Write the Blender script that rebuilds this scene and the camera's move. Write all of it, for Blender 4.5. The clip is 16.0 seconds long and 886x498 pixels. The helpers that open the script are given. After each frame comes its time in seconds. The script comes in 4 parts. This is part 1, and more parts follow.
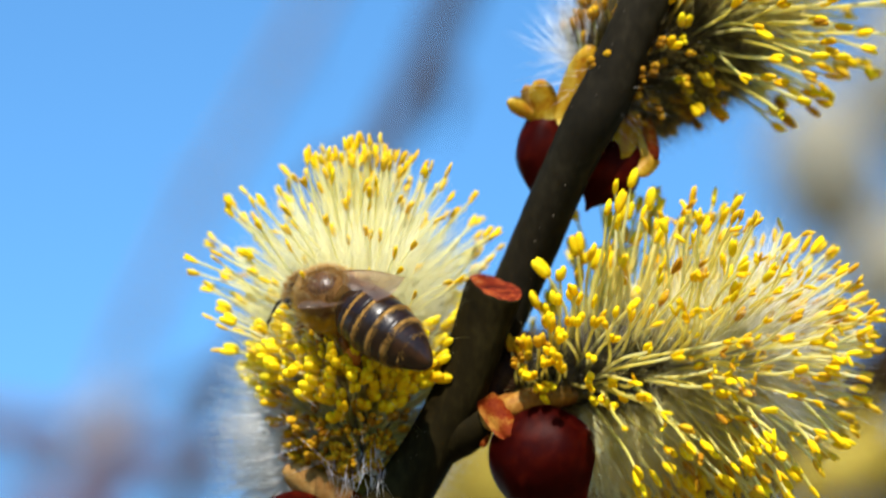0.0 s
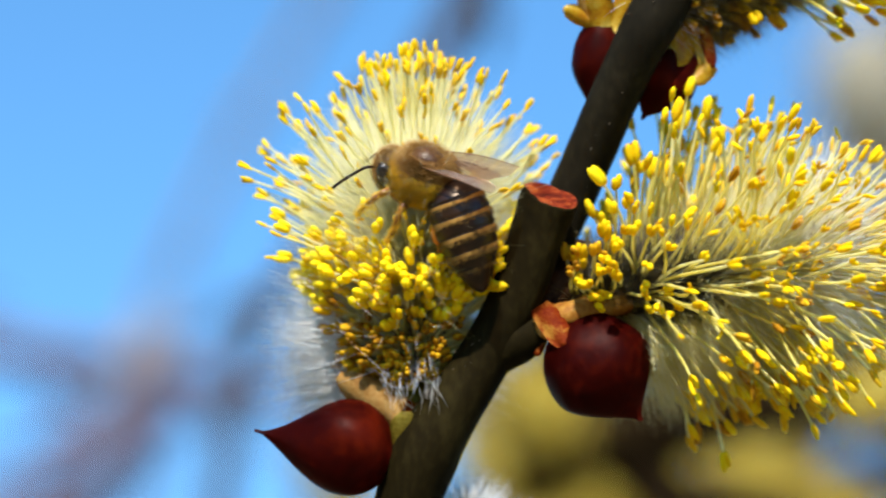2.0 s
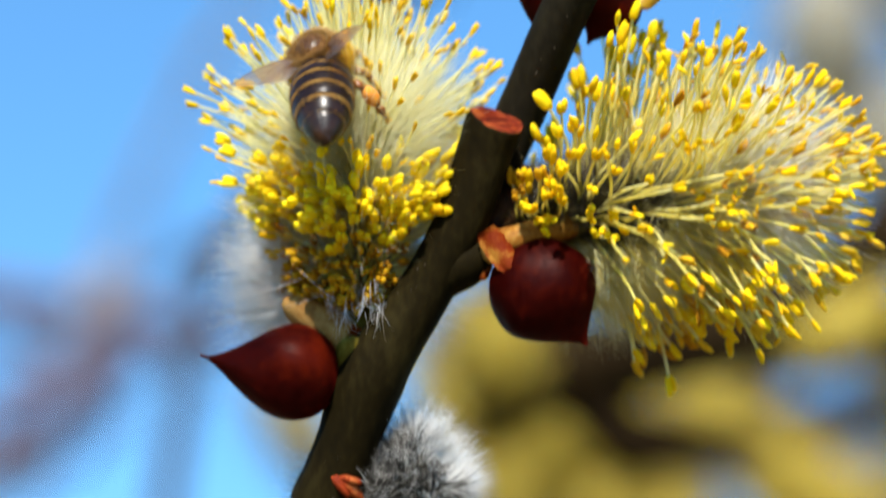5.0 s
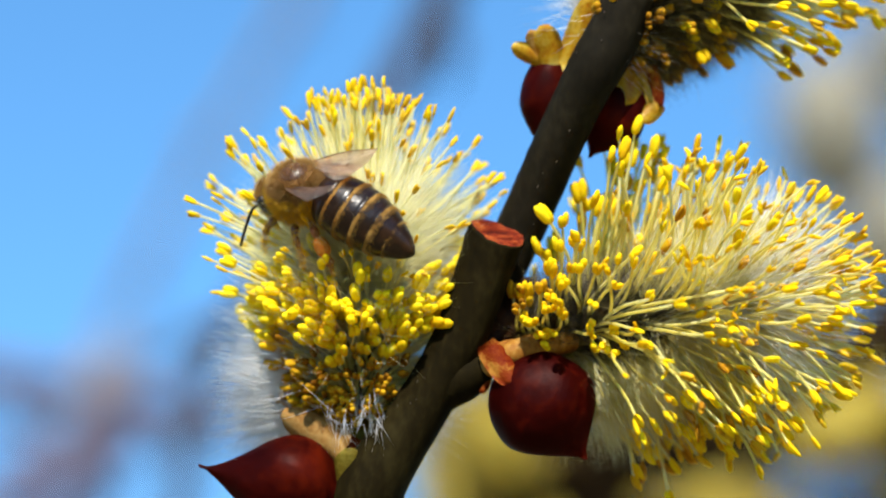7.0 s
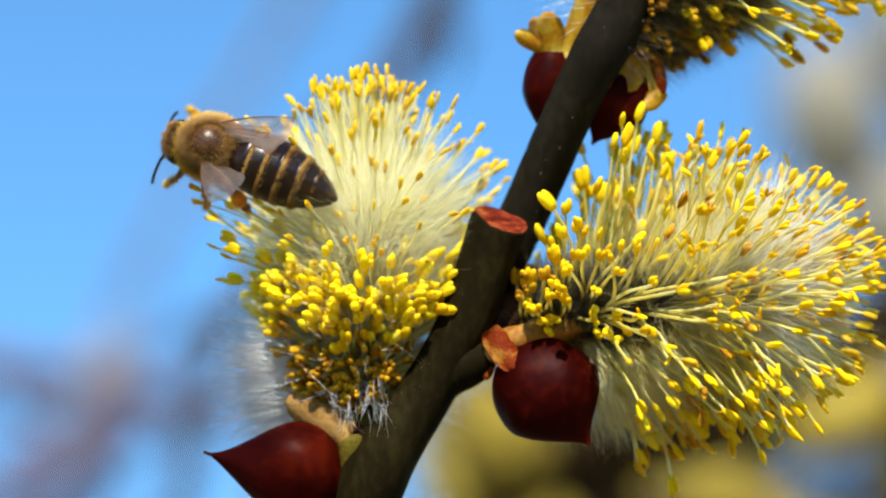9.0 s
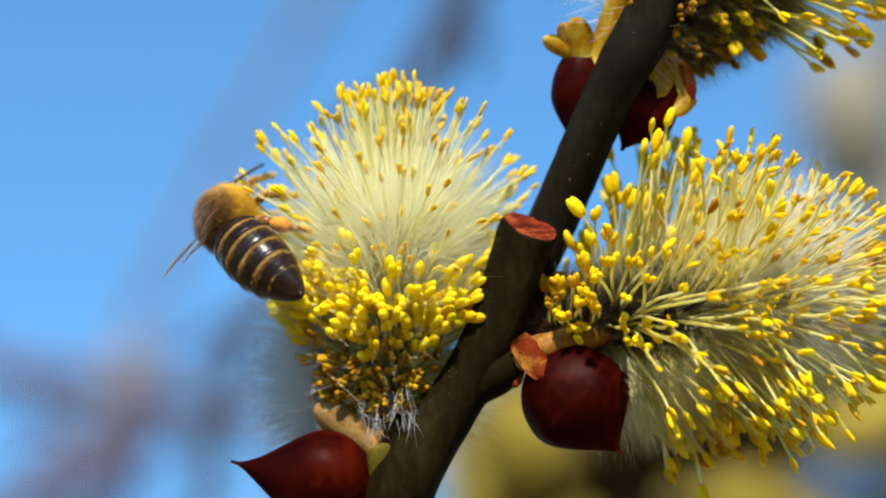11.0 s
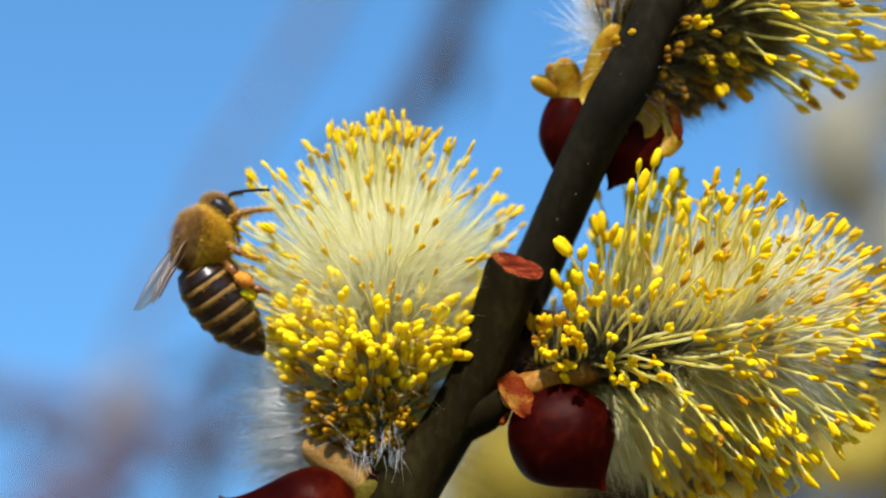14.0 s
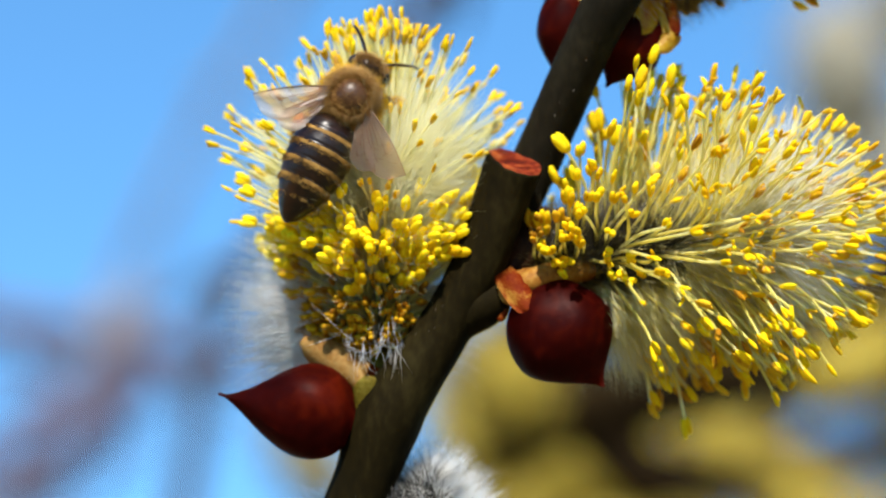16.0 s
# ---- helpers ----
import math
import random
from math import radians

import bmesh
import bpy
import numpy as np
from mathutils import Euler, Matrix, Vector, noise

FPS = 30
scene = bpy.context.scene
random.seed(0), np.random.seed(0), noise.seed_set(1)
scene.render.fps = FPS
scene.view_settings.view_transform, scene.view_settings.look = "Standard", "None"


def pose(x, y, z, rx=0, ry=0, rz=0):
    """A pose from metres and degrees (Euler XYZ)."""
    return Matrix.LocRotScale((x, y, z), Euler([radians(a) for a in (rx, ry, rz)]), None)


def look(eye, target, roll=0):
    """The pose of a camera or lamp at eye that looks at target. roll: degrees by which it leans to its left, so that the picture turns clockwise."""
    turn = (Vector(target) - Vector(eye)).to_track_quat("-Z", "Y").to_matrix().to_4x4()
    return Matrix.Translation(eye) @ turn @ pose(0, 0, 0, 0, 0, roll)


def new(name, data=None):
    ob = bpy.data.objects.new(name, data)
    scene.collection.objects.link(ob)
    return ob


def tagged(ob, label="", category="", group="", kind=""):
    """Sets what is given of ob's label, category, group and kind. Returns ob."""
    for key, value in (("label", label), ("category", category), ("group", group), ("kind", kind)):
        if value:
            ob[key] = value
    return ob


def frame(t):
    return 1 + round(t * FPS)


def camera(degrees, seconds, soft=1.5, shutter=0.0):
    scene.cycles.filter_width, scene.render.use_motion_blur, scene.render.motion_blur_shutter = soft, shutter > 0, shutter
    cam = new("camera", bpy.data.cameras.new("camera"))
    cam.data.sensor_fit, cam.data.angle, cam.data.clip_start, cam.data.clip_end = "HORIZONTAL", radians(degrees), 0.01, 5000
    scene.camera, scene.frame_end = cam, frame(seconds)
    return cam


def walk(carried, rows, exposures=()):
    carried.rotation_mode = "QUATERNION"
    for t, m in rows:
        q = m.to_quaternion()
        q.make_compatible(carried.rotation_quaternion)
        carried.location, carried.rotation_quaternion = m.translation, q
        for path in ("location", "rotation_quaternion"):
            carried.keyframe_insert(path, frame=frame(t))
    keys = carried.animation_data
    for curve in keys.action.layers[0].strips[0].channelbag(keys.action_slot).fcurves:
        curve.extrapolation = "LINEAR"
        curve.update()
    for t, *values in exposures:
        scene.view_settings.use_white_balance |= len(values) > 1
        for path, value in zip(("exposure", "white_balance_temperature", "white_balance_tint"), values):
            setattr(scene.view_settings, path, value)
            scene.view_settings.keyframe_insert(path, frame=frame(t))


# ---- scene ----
# Macro shot: a willow twig with flowering catkins and a honeybee. Plan in millimetres,
# x along the picture plane, y away from the eye, z up the twig; SITE puts the plan into the world.
MM = 0.001
SITE = pose(0, 0, 1.5, 20, 0, 0)


def V(x, y, z):
    """A point of the plan, millimetres to metres."""
    return Vector((x, y, z)) * MM


# ---- camera ----
cam = camera(16, 16.0, soft=2.0, shutter=0.25)
cam.data.dof.use_dof = True
cam.data.dof.focus_distance = 0.2445
cam.data.dof.aperture_fstop = 17.0
# seconds, sideways, up, distance (mm), yaw, pitch, roll (degrees)
VIEW = [
    (0, -1.74, 1.83, 250.4, 0.933, 0.980, 0.05),
    (0.1, -2.04, 1.38, 250.5, 1.092, 0.740, 0.09),
    (0.2, -2.51, 1.26, 250.6, 1.343, 0.675, 0.12),
    (0.3, -2.48, 0.62, 250.6, 1.328, 0.330, 0.16),
    (0.4, -2.00, 0.04, 250.7, 1.069, 0.021, 0.20),
    (0.5, -1.37, -0.68, 250.8, 0.732, -0.362, 0.23),
    (0.6, -1.63, -1.22, 250.6, 0.874, -0.654, 0.27),
    (0.7, -2.25, -1.34, 250.4, 1.205, -0.718, 0.32),
    (0.8, -2.88, -1.68, 250.2, 1.543, -0.898, 0.36),
    (0.9, -3.22, -1.03, 250.0, 1.752, -0.572, 0.40),
    (1, -3.67, -0.84, 249.9, 1.992, -0.468, 0.44),
    (1.1, -3.91, -0.60, 249.8, 2.119, -0.341, 0.41),
    (1.2, -4.04, -0.37, 249.8, 2.161, -0.199, 0.37),
    (1.3, -4.07, -0.47, 249.8, 2.176, -0.250, 0.34),
    (1.4, -3.84, -0.91, 249.7, 2.054, -0.487, 0.30),
    (1.5, -3.74, -1.67, 249.7, 1.998, -0.893, 0.27),
    (1.6, -3.91, -2.11, 249.6, 2.090, -1.127, 0.27),
    (1.7, -3.88, -1.80, 249.5, 2.076, -0.961, 0.28),
    (1.8, -3.65, -1.08, 249.4, 1.954, -0.580, 0.29),
    (1.9, -3.43, -0.68, 249.3, 1.832, -0.364, 0.30),
    (2, -3.05, -0.36, 249.2, 1.632, -0.194, 0.30),
    (2.1, -2.51, -0.37, 249.4, 1.342, -0.199, 0.35),
    (2.2, -2.40, -0.43, 249.5, 1.284, -0.227, 0.39),
    (2.3, -2.20, -0.06, 249.6, 1.176, -0.033, 0.43),
    (2.4, -2.23, 0.09, 249.7, 1.190, 0.046, 0.48),
    (2.5, -2.28, 0.10, 249.9, 1.219, 0.052, 0.52),
    (2.6, -2.00, 0.05, 249.8, 1.067, 0.024, 0.52),
    (2.7, -1.58, 0.02, 249.8, 0.844, 0.010, 0.53),
    (2.8, -1.40, 0.25, 249.8, 0.751, 0.132, 0.53),
    (2.9, -1.43, 0.81, 249.8, 0.765, 0.434, 0.54),
    (3, -1.33, 0.95, 249.8, 0.711, 0.507, 0.54),
    (3.1, -0.99, 0.88, 249.8, 0.529, 0.470, 0.43),
    (3.2, -0.44, -0.04, 249.9, 0.235, -0.020, 0.33),
    (3.3, -0.36, -0.01, 249.9, 0.192, -0.006, 0.22),
    (3.4, -0.28, -0.04, 250.0, 0.150, -0.021, 0.11),
    (3.5, 0.00, -0.00, 250.0, -0.000, -0.000, -0.00),
    (3.6, 0.38, -0.01, 249.8, -0.202, -0.006, 0.13),
    (3.7, 0.61, -0.12, 249.6, -0.325, -0.063, 0.27),
    (3.8, 0.21, -0.85, 249.4, -0.110, -0.457, 0.40),
    (3.9, -0.95, -0.72, 249.2, 0.507, -0.384, 0.53),
    (4, -1.75, 0.14, 249.0, 0.933, 0.073, 0.67),
    (4.1, -1.84, 0.09, 249.0, 0.981, 0.048, 0.56),
    (4.2, -2.15, -1.03, 249.0, 1.148, -0.550, 0.46),
    (4.3, -1.74, -2.39, 249.0, 0.933, -1.276, 0.35),
    (4.4, -1.46, -2.52, 249.1, 0.783, -1.349, 0.25),
    (4.5, -1.34, -1.58, 249.1, 0.718, -0.846, 0.14),
    (4.6, -1.49, -1.06, 249.1, 0.798, -0.565, 0.16),
    (4.7, -1.98, -1.31, 249.0, 1.056, -0.702, 0.18),
    (4.8, -2.23, -2.19, 249.0, 1.193, -1.169, 0.20),
    (4.9, -2.10, -2.75, 248.9, 1.121, -1.471, 0.22),
    (5, -1.75, -2.15, 248.9, 0.934, -1.148, 0.24),
    (5.1, -2.14, -1.08, 249.1, 1.146, -0.578, 0.69),
    (5.2, -2.45, -0.57, 249.4, 1.312, -0.303, 1.14),
    (6.2, -2.02, -0.07, 249.1, 1.078, -0.036, 0.91),
    (7.3, -1.59, 0.63, 248.8, 0.851, 0.334, 0.65),
    (7.5, -1.56, 0.40, 250.5, 0.834, 0.214, 0.41),
    (7.6, -1.55, 0.39, 250.3, 0.830, 0.210, 0.44),
    (7.7, -1.53, 0.58, 250.2, 0.816, 0.311, 0.48),
    (7.9, -1.63, 1.24, 250.0, 0.873, 0.664, 0.54),
    (8, -1.64, 1.19, 249.8, 0.875, 0.637, 0.58),
    (8.1, -1.52, 0.93, 249.8, 0.815, 0.499, 0.58),
    (8.3, -1.55, 0.58, 249.9, 0.830, 0.312, 0.57),
    (8.5, -1.67, 0.55, 249.9, 0.893, 0.294, 0.57),
    (8.7, -1.71, 0.46, 249.8, 0.916, 0.248, 0.61),
    (8.9, -1.86, 0.33, 249.7, 0.994, 0.176, 0.66),
    (9, -1.86, 0.21, 249.7, 0.995, 0.110, 0.68),
    (9.1, -1.96, 0.11, 249.8, 1.046, 0.060, 0.51),
    (9.2, -2.09, -0.05, 249.9, 1.116, -0.027, 0.34),
    (10.2, -2.31, 0.30, 248.9, 1.237, 0.158, 0.46),
    (11.3, -2.64, 0.46, 247.9, 1.409, 0.199, 0.60),
    (11.5, -2.53, 0.77, 250.6, 1.352, 0.365, 0.80),
    (11.8, -2.57, 0.96, 250.3, 1.372, 0.469, 0.95),
    (12, -2.60, 1.12, 250.1, 1.391, 0.554, 1.05),
    (12.2, -2.58, 1.23, 250.2, 1.380, 0.613, 0.92),
    (12.5, -2.57, 1.36, 250.5, 1.377, 0.682, 0.73),
    (12.8, -2.57, 1.47, 250.2, 1.375, 0.741, 0.64),
    (13, -2.51, 1.53, 250.0, 1.344, 0.772, 0.59),
    (13.2, -2.44, 1.44, 250.0, 1.303, 0.727, 0.63),
    (13.5, -2.35, 1.45, 249.9, 1.257, 0.728, 0.68),
    (13.7, -2.27, 1.36, 249.9, 1.216, 0.685, 0.73),
    (14, -2.26, 1.35, 249.8, 1.206, 0.674, 0.81),
    (14.2, -2.20, 1.26, 249.8, 1.174, 0.627, 0.66),
    (14.4, -2.33, 0.80, 249.8, 1.247, 0.382, 0.51),
    (14.5, -2.34, 0.39, 249.8, 1.250, 0.165, 0.43),
    (14.6, -2.35, -0.80, 249.9, 1.254, -0.474, 0.49),
    (14.7, -2.40, -1.57, 250.0, 1.282, -0.884, 0.56),
    (14.8, -2.37, -1.90, 250.0, 1.267, -1.063, 0.63),
    (14.9, -2.37, -2.01, 250.1, 1.267, -1.121, 0.69),
    (15, -2.38, -1.82, 250.2, 1.275, -1.017, 0.76),
    (15.1, -2.22, -1.85, 250.3, 1.188, -1.035, 0.70),
    (15.2, -2.14, -1.84, 250.3, 1.145, -1.028, 0.65),
    (15.3, -2.03, -1.80, 250.4, 1.088, -1.006, 0.59),
    (15.4, -2.14, -1.76, 250.4, 1.146, -0.985, 0.54),
    (15.5, -2.13, -1.68, 250.5, 1.139, -0.942, 0.48),
    (15.7, -2.10, -1.62, 250.4, 1.124, -0.913, 0.57),
    (16, -2.18, -1.11, 250.3, 1.165, -0.639, 0.69),
]


def view(x, z, d, yaw, pitch, roll):
    return SITE @ pose(x * MM, -d * MM, z * MM, 0, 0, yaw) @ pose(0, 0, 0, 90 + pitch) @ pose(0, 0, 0, 0, 0, roll)


walk(cam, [(t, view(*v)) for t, *v in VIEW],
     exposures=[(0, 1.30), (9.2, 1.28), (11.3, 1.06), (14.4, 1.06), (14.9, 1.18), (16, 1.26)])

# ---- world and sun ----
SUN = (SITE.to_3x3() @ Vector((-0.04, -0.48, 0.87))).normalized()
world = bpy.data.worlds.new("sky")
scene.world = world
world.use_nodes = True
wn, wl = world.node_tree.nodes, world.node_tree.links
sky = wn.new("ShaderNodeTexSky")
sky.sky_type = "NISHITA"
sky.sun_disc = False
sky.sun_elevation = math.asin(SUN.z)
sky.sun_rotation = math.atan2(SUN.x, SUN.y)
sky.air_density, sky.dust_density, sky.ozone_density = 1.0, 0.05, 2.0
tint = wn.new("ShaderNodeMix")
tint.data_type, tint.blend_type = "RGBA", "MULTIPLY"
tint.inputs[0].default_value = 1.0
tint.inputs[7].default_value = (0.5, 0.89, 1.1, 1)
wl.new(sky.outputs[0], tint.inputs[6])
wl.new(tint.outputs[2], wn["Background"].inputs[0])
wn["Background"].inputs[1].default_value = 0.085
sun = new("sun", bpy.data.lights.new("sun", "SUN"))
sun.data.energy, sun.data.angle, sun.data.color = 3.55, radians(0.53), (1.0, 0.95, 0.86)
sun.matrix_world = look(SUN * 5, (0, 0, 0))


# ---- materials ----
def rgb(c):
    return (*c, 1.0)


def material(name, base, dark, light, scale, rough=0.6, bump=0.0, glow=0.0, through_tint=None, coat=0.0, objvar=0.0, fine=6.0, spec=0.5, stretch=(1, 1, 1), clear=0.0):
    """A surface with two sizes of colour variation, relief and, for thin things, light that comes through."""
    m = bpy.data.materials.new(name)
    m.use_nodes = True
    n, l = m.node_tree.nodes, m.node_tree.links
    bsdf, out = n["Principled BSDF"], n["Material Output"]
    co, mp = n.new("ShaderNodeTexCoord"), n.new("ShaderNodeMapping")
    mp.inputs[3].default_value = stretch
    l.new(co.outputs[3], mp.inputs[0])
    big, small = n.new("ShaderNodeTexNoise"), n.new("ShaderNodeTexNoise")
    big.inputs["Scale"].default_value, small.inputs["Scale"].default_value = scale, scale * fine
    big.inputs["Detail"].default_value = small.inputs["Detail"].default_value = 3
    for tex in (big, small):
        l.new(mp.outputs[0], tex.inputs["Vector"])
    add = n.new("ShaderNodeMath")
    add.operation = "MULTIPLY_ADD"
    l.new(small.outputs[0], add.inputs[0])
    add.inputs[1].default_value = 0.5
    l.new(big.outputs[0], add.inputs[2])
    value = add.outputs[0]
    if objvar:
        info, more = n.new("ShaderNodeObjectInfo"), n.new("ShaderNodeMath")
        more.operation = "MULTIPLY_ADD"
        l.new(info.outputs["Random"], more.inputs[0])
        more.inputs[1].default_value = objvar
        l.new(value, more.inputs[2])
        isl, yet = n.new("ShaderNodeNewGeometry"), n.new("ShaderNodeMath")
        yet.operation = "MULTIPLY_ADD"
        l.new(isl.outputs["Random Per Island"], yet.inputs[0])
        yet.inputs[1].default_value = objvar * 0.6
        l.new(more.outputs[0], yet.inputs[2])
        shift = n.new("ShaderNodeMath")
        shift.operation = "SUBTRACT"
        l.new(yet.outputs[0], shift.inputs[0])
        shift.inputs[1].default_value = objvar * 0.8
        value = shift.outputs[0]
    ramp = n.new("ShaderNodeValToRGB")
    ramp.color_ramp.elements[0].position, ramp.color_ramp.elements[1].position = 0.45, 1.05
    ramp.color_ramp.elements[0].color, ramp.color_ramp.elements[1].color = rgb(dark), rgb(light)
    mid = ramp.color_ramp.elements.new(0.75)
    mid.color = rgb(base)
    l.new(value, ramp.inputs[0])
    l.new(ramp.outputs[0], bsdf.inputs["Base Color"])
    bsdf.inputs["Roughness"].default_value = rough
    bsdf.inputs["Specular IOR Level"].default_value = spec
    bsdf.inputs["Coat Weight"].default_value = coat
    bsdf.inputs["Coat Roughness"].default_value = 0.2
    if bump:
        b = n.new("ShaderNodeBump")
        b.inputs["Strength"].default_value, b.inputs["Distance"].default_value = bump, 0.0002
        l.new(add.outputs[0], b.inputs["Height"])
        l.new(b.outputs[0], bsdf.inputs["Normal"])
    if glow:
        tr, mix = n.new("ShaderNodeBsdfTranslucent"), n.new("ShaderNodeMixShader")
        if through_tint:
            tr.inputs[0].default_value = rgb(through_tint)
        else:
            l.new(ramp.outputs[0], tr.inputs[0])
        mix.inputs[0].default_value = glow
        l.new(bsdf.outputs[0], mix.inputs[1])
        l.new(tr.outputs[0], mix.inputs[2])
        l.new(mix.outputs[0], out.inputs[0])
        if clear:
            see, both = n.new("ShaderNodeBsdfTransparent"), n.new("ShaderNodeMixShader")
            both.inputs[0].default_value = clear
            l.new(mix.outputs[0], both.inputs[1])
            l.new(see.outputs[0], both.inputs[2])
            l.new(both.outputs[0], out.inputs[0])
    return m


BARK = material("bark", (0.0105, 0.0072, 0.0017), (0.004, 0.003, 0.0008), (0.024, 0.018, 0.005), 200, 0.75, 0.5, spec=0.04, fine=9, stretch=(1, 1, 0.5))
YOUNGBARK = material("young_bark", (0.011, 0.0085, 0.0042), (0.005, 0.004, 0.002), (0.024, 0.019, 0.010), 200, 0.7, 0.35, spec=0.06, fine=9, stretch=(1, 1, 0.5))
TWIG = material("far_bark", (0.016, 0.009, 0.0028), (0.008, 0.0045, 0.0015), (0.028, 0.017, 0.006), 60, 0.8, 0.4, spec=0.05)
SPECK = material("lenticel", (0.045, 0.03, 0.014), (0.025, 0.015, 0.008), (0.08, 0.055, 0.03), 900, 0.7, 0.0)
CUTWOOD = material("cut_wood", (0.15, 0.014, 0.003), (0.012, 0.002, 0.001), (0.42, 0.10, 0.02), 800, 0.8, 1.0, spec=0.12, stretch=(1, 1, 3))
WOUND = material("torn_bud", (0.26, 0.03, 0.004), (0.09, 0.006, 0.002), (0.45, 0.13, 0.03), 900, 0.6, 0.7, spec=0.12)
SCALE = material("bud_scale", (0.042, 0.0024, 0.0013), (0.010, 0.0008, 0.0008), (0.13, 0.011, 0.002), 210, 0.45, 0.4, spec=0.08, glow=0.26, through_tint=(0.42, 0.012, 0.004))
BRACT = material("bract", (0.46, 0.2, 0.03), (0.22, 0.05, 0.008), (0.62, 0.40, 0.11), 420, 0.5, 0.5, glow=0.4, spec=0.12)
# Darker bract tone: shade under the round catkin is put into it.
TAN = material("shaded_tan_bract", (0.32, 0.16, 0.04), (0.15, 0.055, 0.012), (0.46, 0.28, 0.09), 420, 0.6, 0.6, glow=0.3, spec=0.1)
STALKGREEN = material("green_stalk", (0.13, 0.095, 0.01), (0.05, 0.03, 0.004), (0.24, 0.19, 0.03), 420, 0.55, 0.4, glow=0.2, spec=0.08)
INNER = material("inner_scale", (0.02, 0.008, 0.003), (0.008, 0.003, 0.0015), (0.05, 0.02, 0.006), 500, 0.6, 0.5, spec=0.1)
ORANGE = material("young_bract", (0.22, 0.034, 0.004), (0.13, 0.007, 0.002), (0.4, 0.17, 0.024), 900, 0.6, 0.7, glow=0.3, spec=0.06)
PETAL = material("petal_bract", (0.64, 0.37, 0.014), (0.42, 0.1, 0.004), (0.72, 0.54, 0.1), 620, 0.4, 0.4, glow=0.45, spec=0.3)
FILAMENT = material("filament", (0.9, 0.81, 0.26), (0.76, 0.66, 0.12), (0.95, 0.92, 0.54), 200, 0.3, 0.0, glow=0.55, objvar=0.35, clear=0.12)
PALEFIL = material("pale_filament", (0.92, 0.87, 0.44), (0.84, 0.77, 0.28), (0.95, 0.93, 0.64), 200, 0.3, 0.0, glow=0.55, objvar=0.3, clear=0.2)
ANTHER = material("anther", (0.95, 0.68, 0.004), (0.84, 0.5, 0.004), (0.97, 0.78, 0.01), 1500, 0.6, 0.3, glow=0.35, objvar=0.6, spec=0.1)
POLLENED = material("ripe_anther", (0.72, 0.38, 0.008), (0.42, 0.18, 0.006), (0.86, 0.58, 0.02), 1500, 0.75, 0.5, glow=0.28, objvar=0.6, spec=0.12)
BUDDED = material("closed_anther", (0.95, 0.70, 0.005), (0.8, 0.52, 0.004), (0.97, 0.79, 0.012), 1500, 0.55, 0.3, glow=0.35, objvar=0.5, spec=0.12)
# Unripe lower anthers; the shade low on the catkins is put into this ochre.
OCHRE = material("shaded_unripe_anther", (0.56, 0.28, 0.007), (0.28, 0.12, 0.004), (0.74, 0.43, 0.012), 1500, 0.6, 0.4, glow=0.3, objvar=0.8, spec=0.12)
FUR = material("silver_hair", (0.95, 0.94, 0.92), (0.9, 0.89, 0.87), (0.98, 0.98, 0.97), 400, 0.4, 0.0, glow=0.5, objvar=0.2, clear=0.15)
CREAMFUR = material("cream_hair", (0.94, 0.91, 0.58), (0.88, 0.82, 0.42), (0.97, 0.95, 0.74), 400, 0.35, 0.0, glow=0.5, objvar=0.2, clear=0.45)
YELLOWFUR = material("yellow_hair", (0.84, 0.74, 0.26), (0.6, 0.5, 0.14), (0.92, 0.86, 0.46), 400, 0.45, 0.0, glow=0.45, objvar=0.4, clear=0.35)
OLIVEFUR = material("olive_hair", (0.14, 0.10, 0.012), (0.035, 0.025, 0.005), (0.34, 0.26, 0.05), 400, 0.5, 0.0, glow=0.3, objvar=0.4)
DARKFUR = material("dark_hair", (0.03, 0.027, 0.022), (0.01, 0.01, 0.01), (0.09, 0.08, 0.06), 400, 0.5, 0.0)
CORE = material("catkin_core", (0.10, 0.08, 0.018), (0.03, 0.025, 0.01), (0.24, 0.2, 0.06), 900, 0.8, 0.6)
SILK = material("silky_core", (0.9, 0.86, 0.6), (0.8, 0.74, 0.42), (0.94, 0.92, 0.75), 900, 0.7, 0.4, glow=0.2)
CHITIN = material("bee_chitin", (0.013, 0.0055, 0.0024), (0.005, 0.0023, 0.0013), (0.034, 0.013, 0.0045), 300, 0.3, 0.25, spec=0.3)
THORAX = material("bee_thorax", (0.16, 0.075, 0.02), (0.09, 0.04, 0.012), (0.24, 0.12, 0.036), 700, 0.7, 0.4, spec=0.1)
SCUTUM = material("bee_back_plate", (0.085, 0.036, 0.012), (0.04, 0.016, 0.006), (0.14, 0.065, 0.022), 700, 0.35, 0.3, spec=0.35)
CHITIN_BROWN = material("bee_leg_chitin", (0.22, 0.07, 0.012), (0.09, 0.025, 0.006), (0.32, 0.13, 0.025), 500, 0.35, 0.2, glow=0.15)
DUSTED = material("pollen_dust_hair", (0.9, 0.56, 0.015), (0.7, 0.38, 0.012), (0.94, 0.68, 0.03), 500, 0.6, 0.0, glow=0.3, objvar=0.3)
BEEHAIR = material("bee_hair", (0.44, 0.245, 0.06), (0.28, 0.14, 0.03), (0.58, 0.37, 0.12), 500, 0.55, 0.0, glow=0.3, objvar=0.3)
BANDHAIR = material("bee_band_hair", (0.30, 0.16, 0.035), (0.16, 0.08, 0.018), (0.44, 0.26, 0.07), 900, 0.6, 0.3, spec=0.1)
POLLEN = material("pollen_load", (0.62, 0.20, 0.012), (0.45, 0.12, 0.01), (0.75, 0.33, 0.02), 1500, 0.8, 0.6)
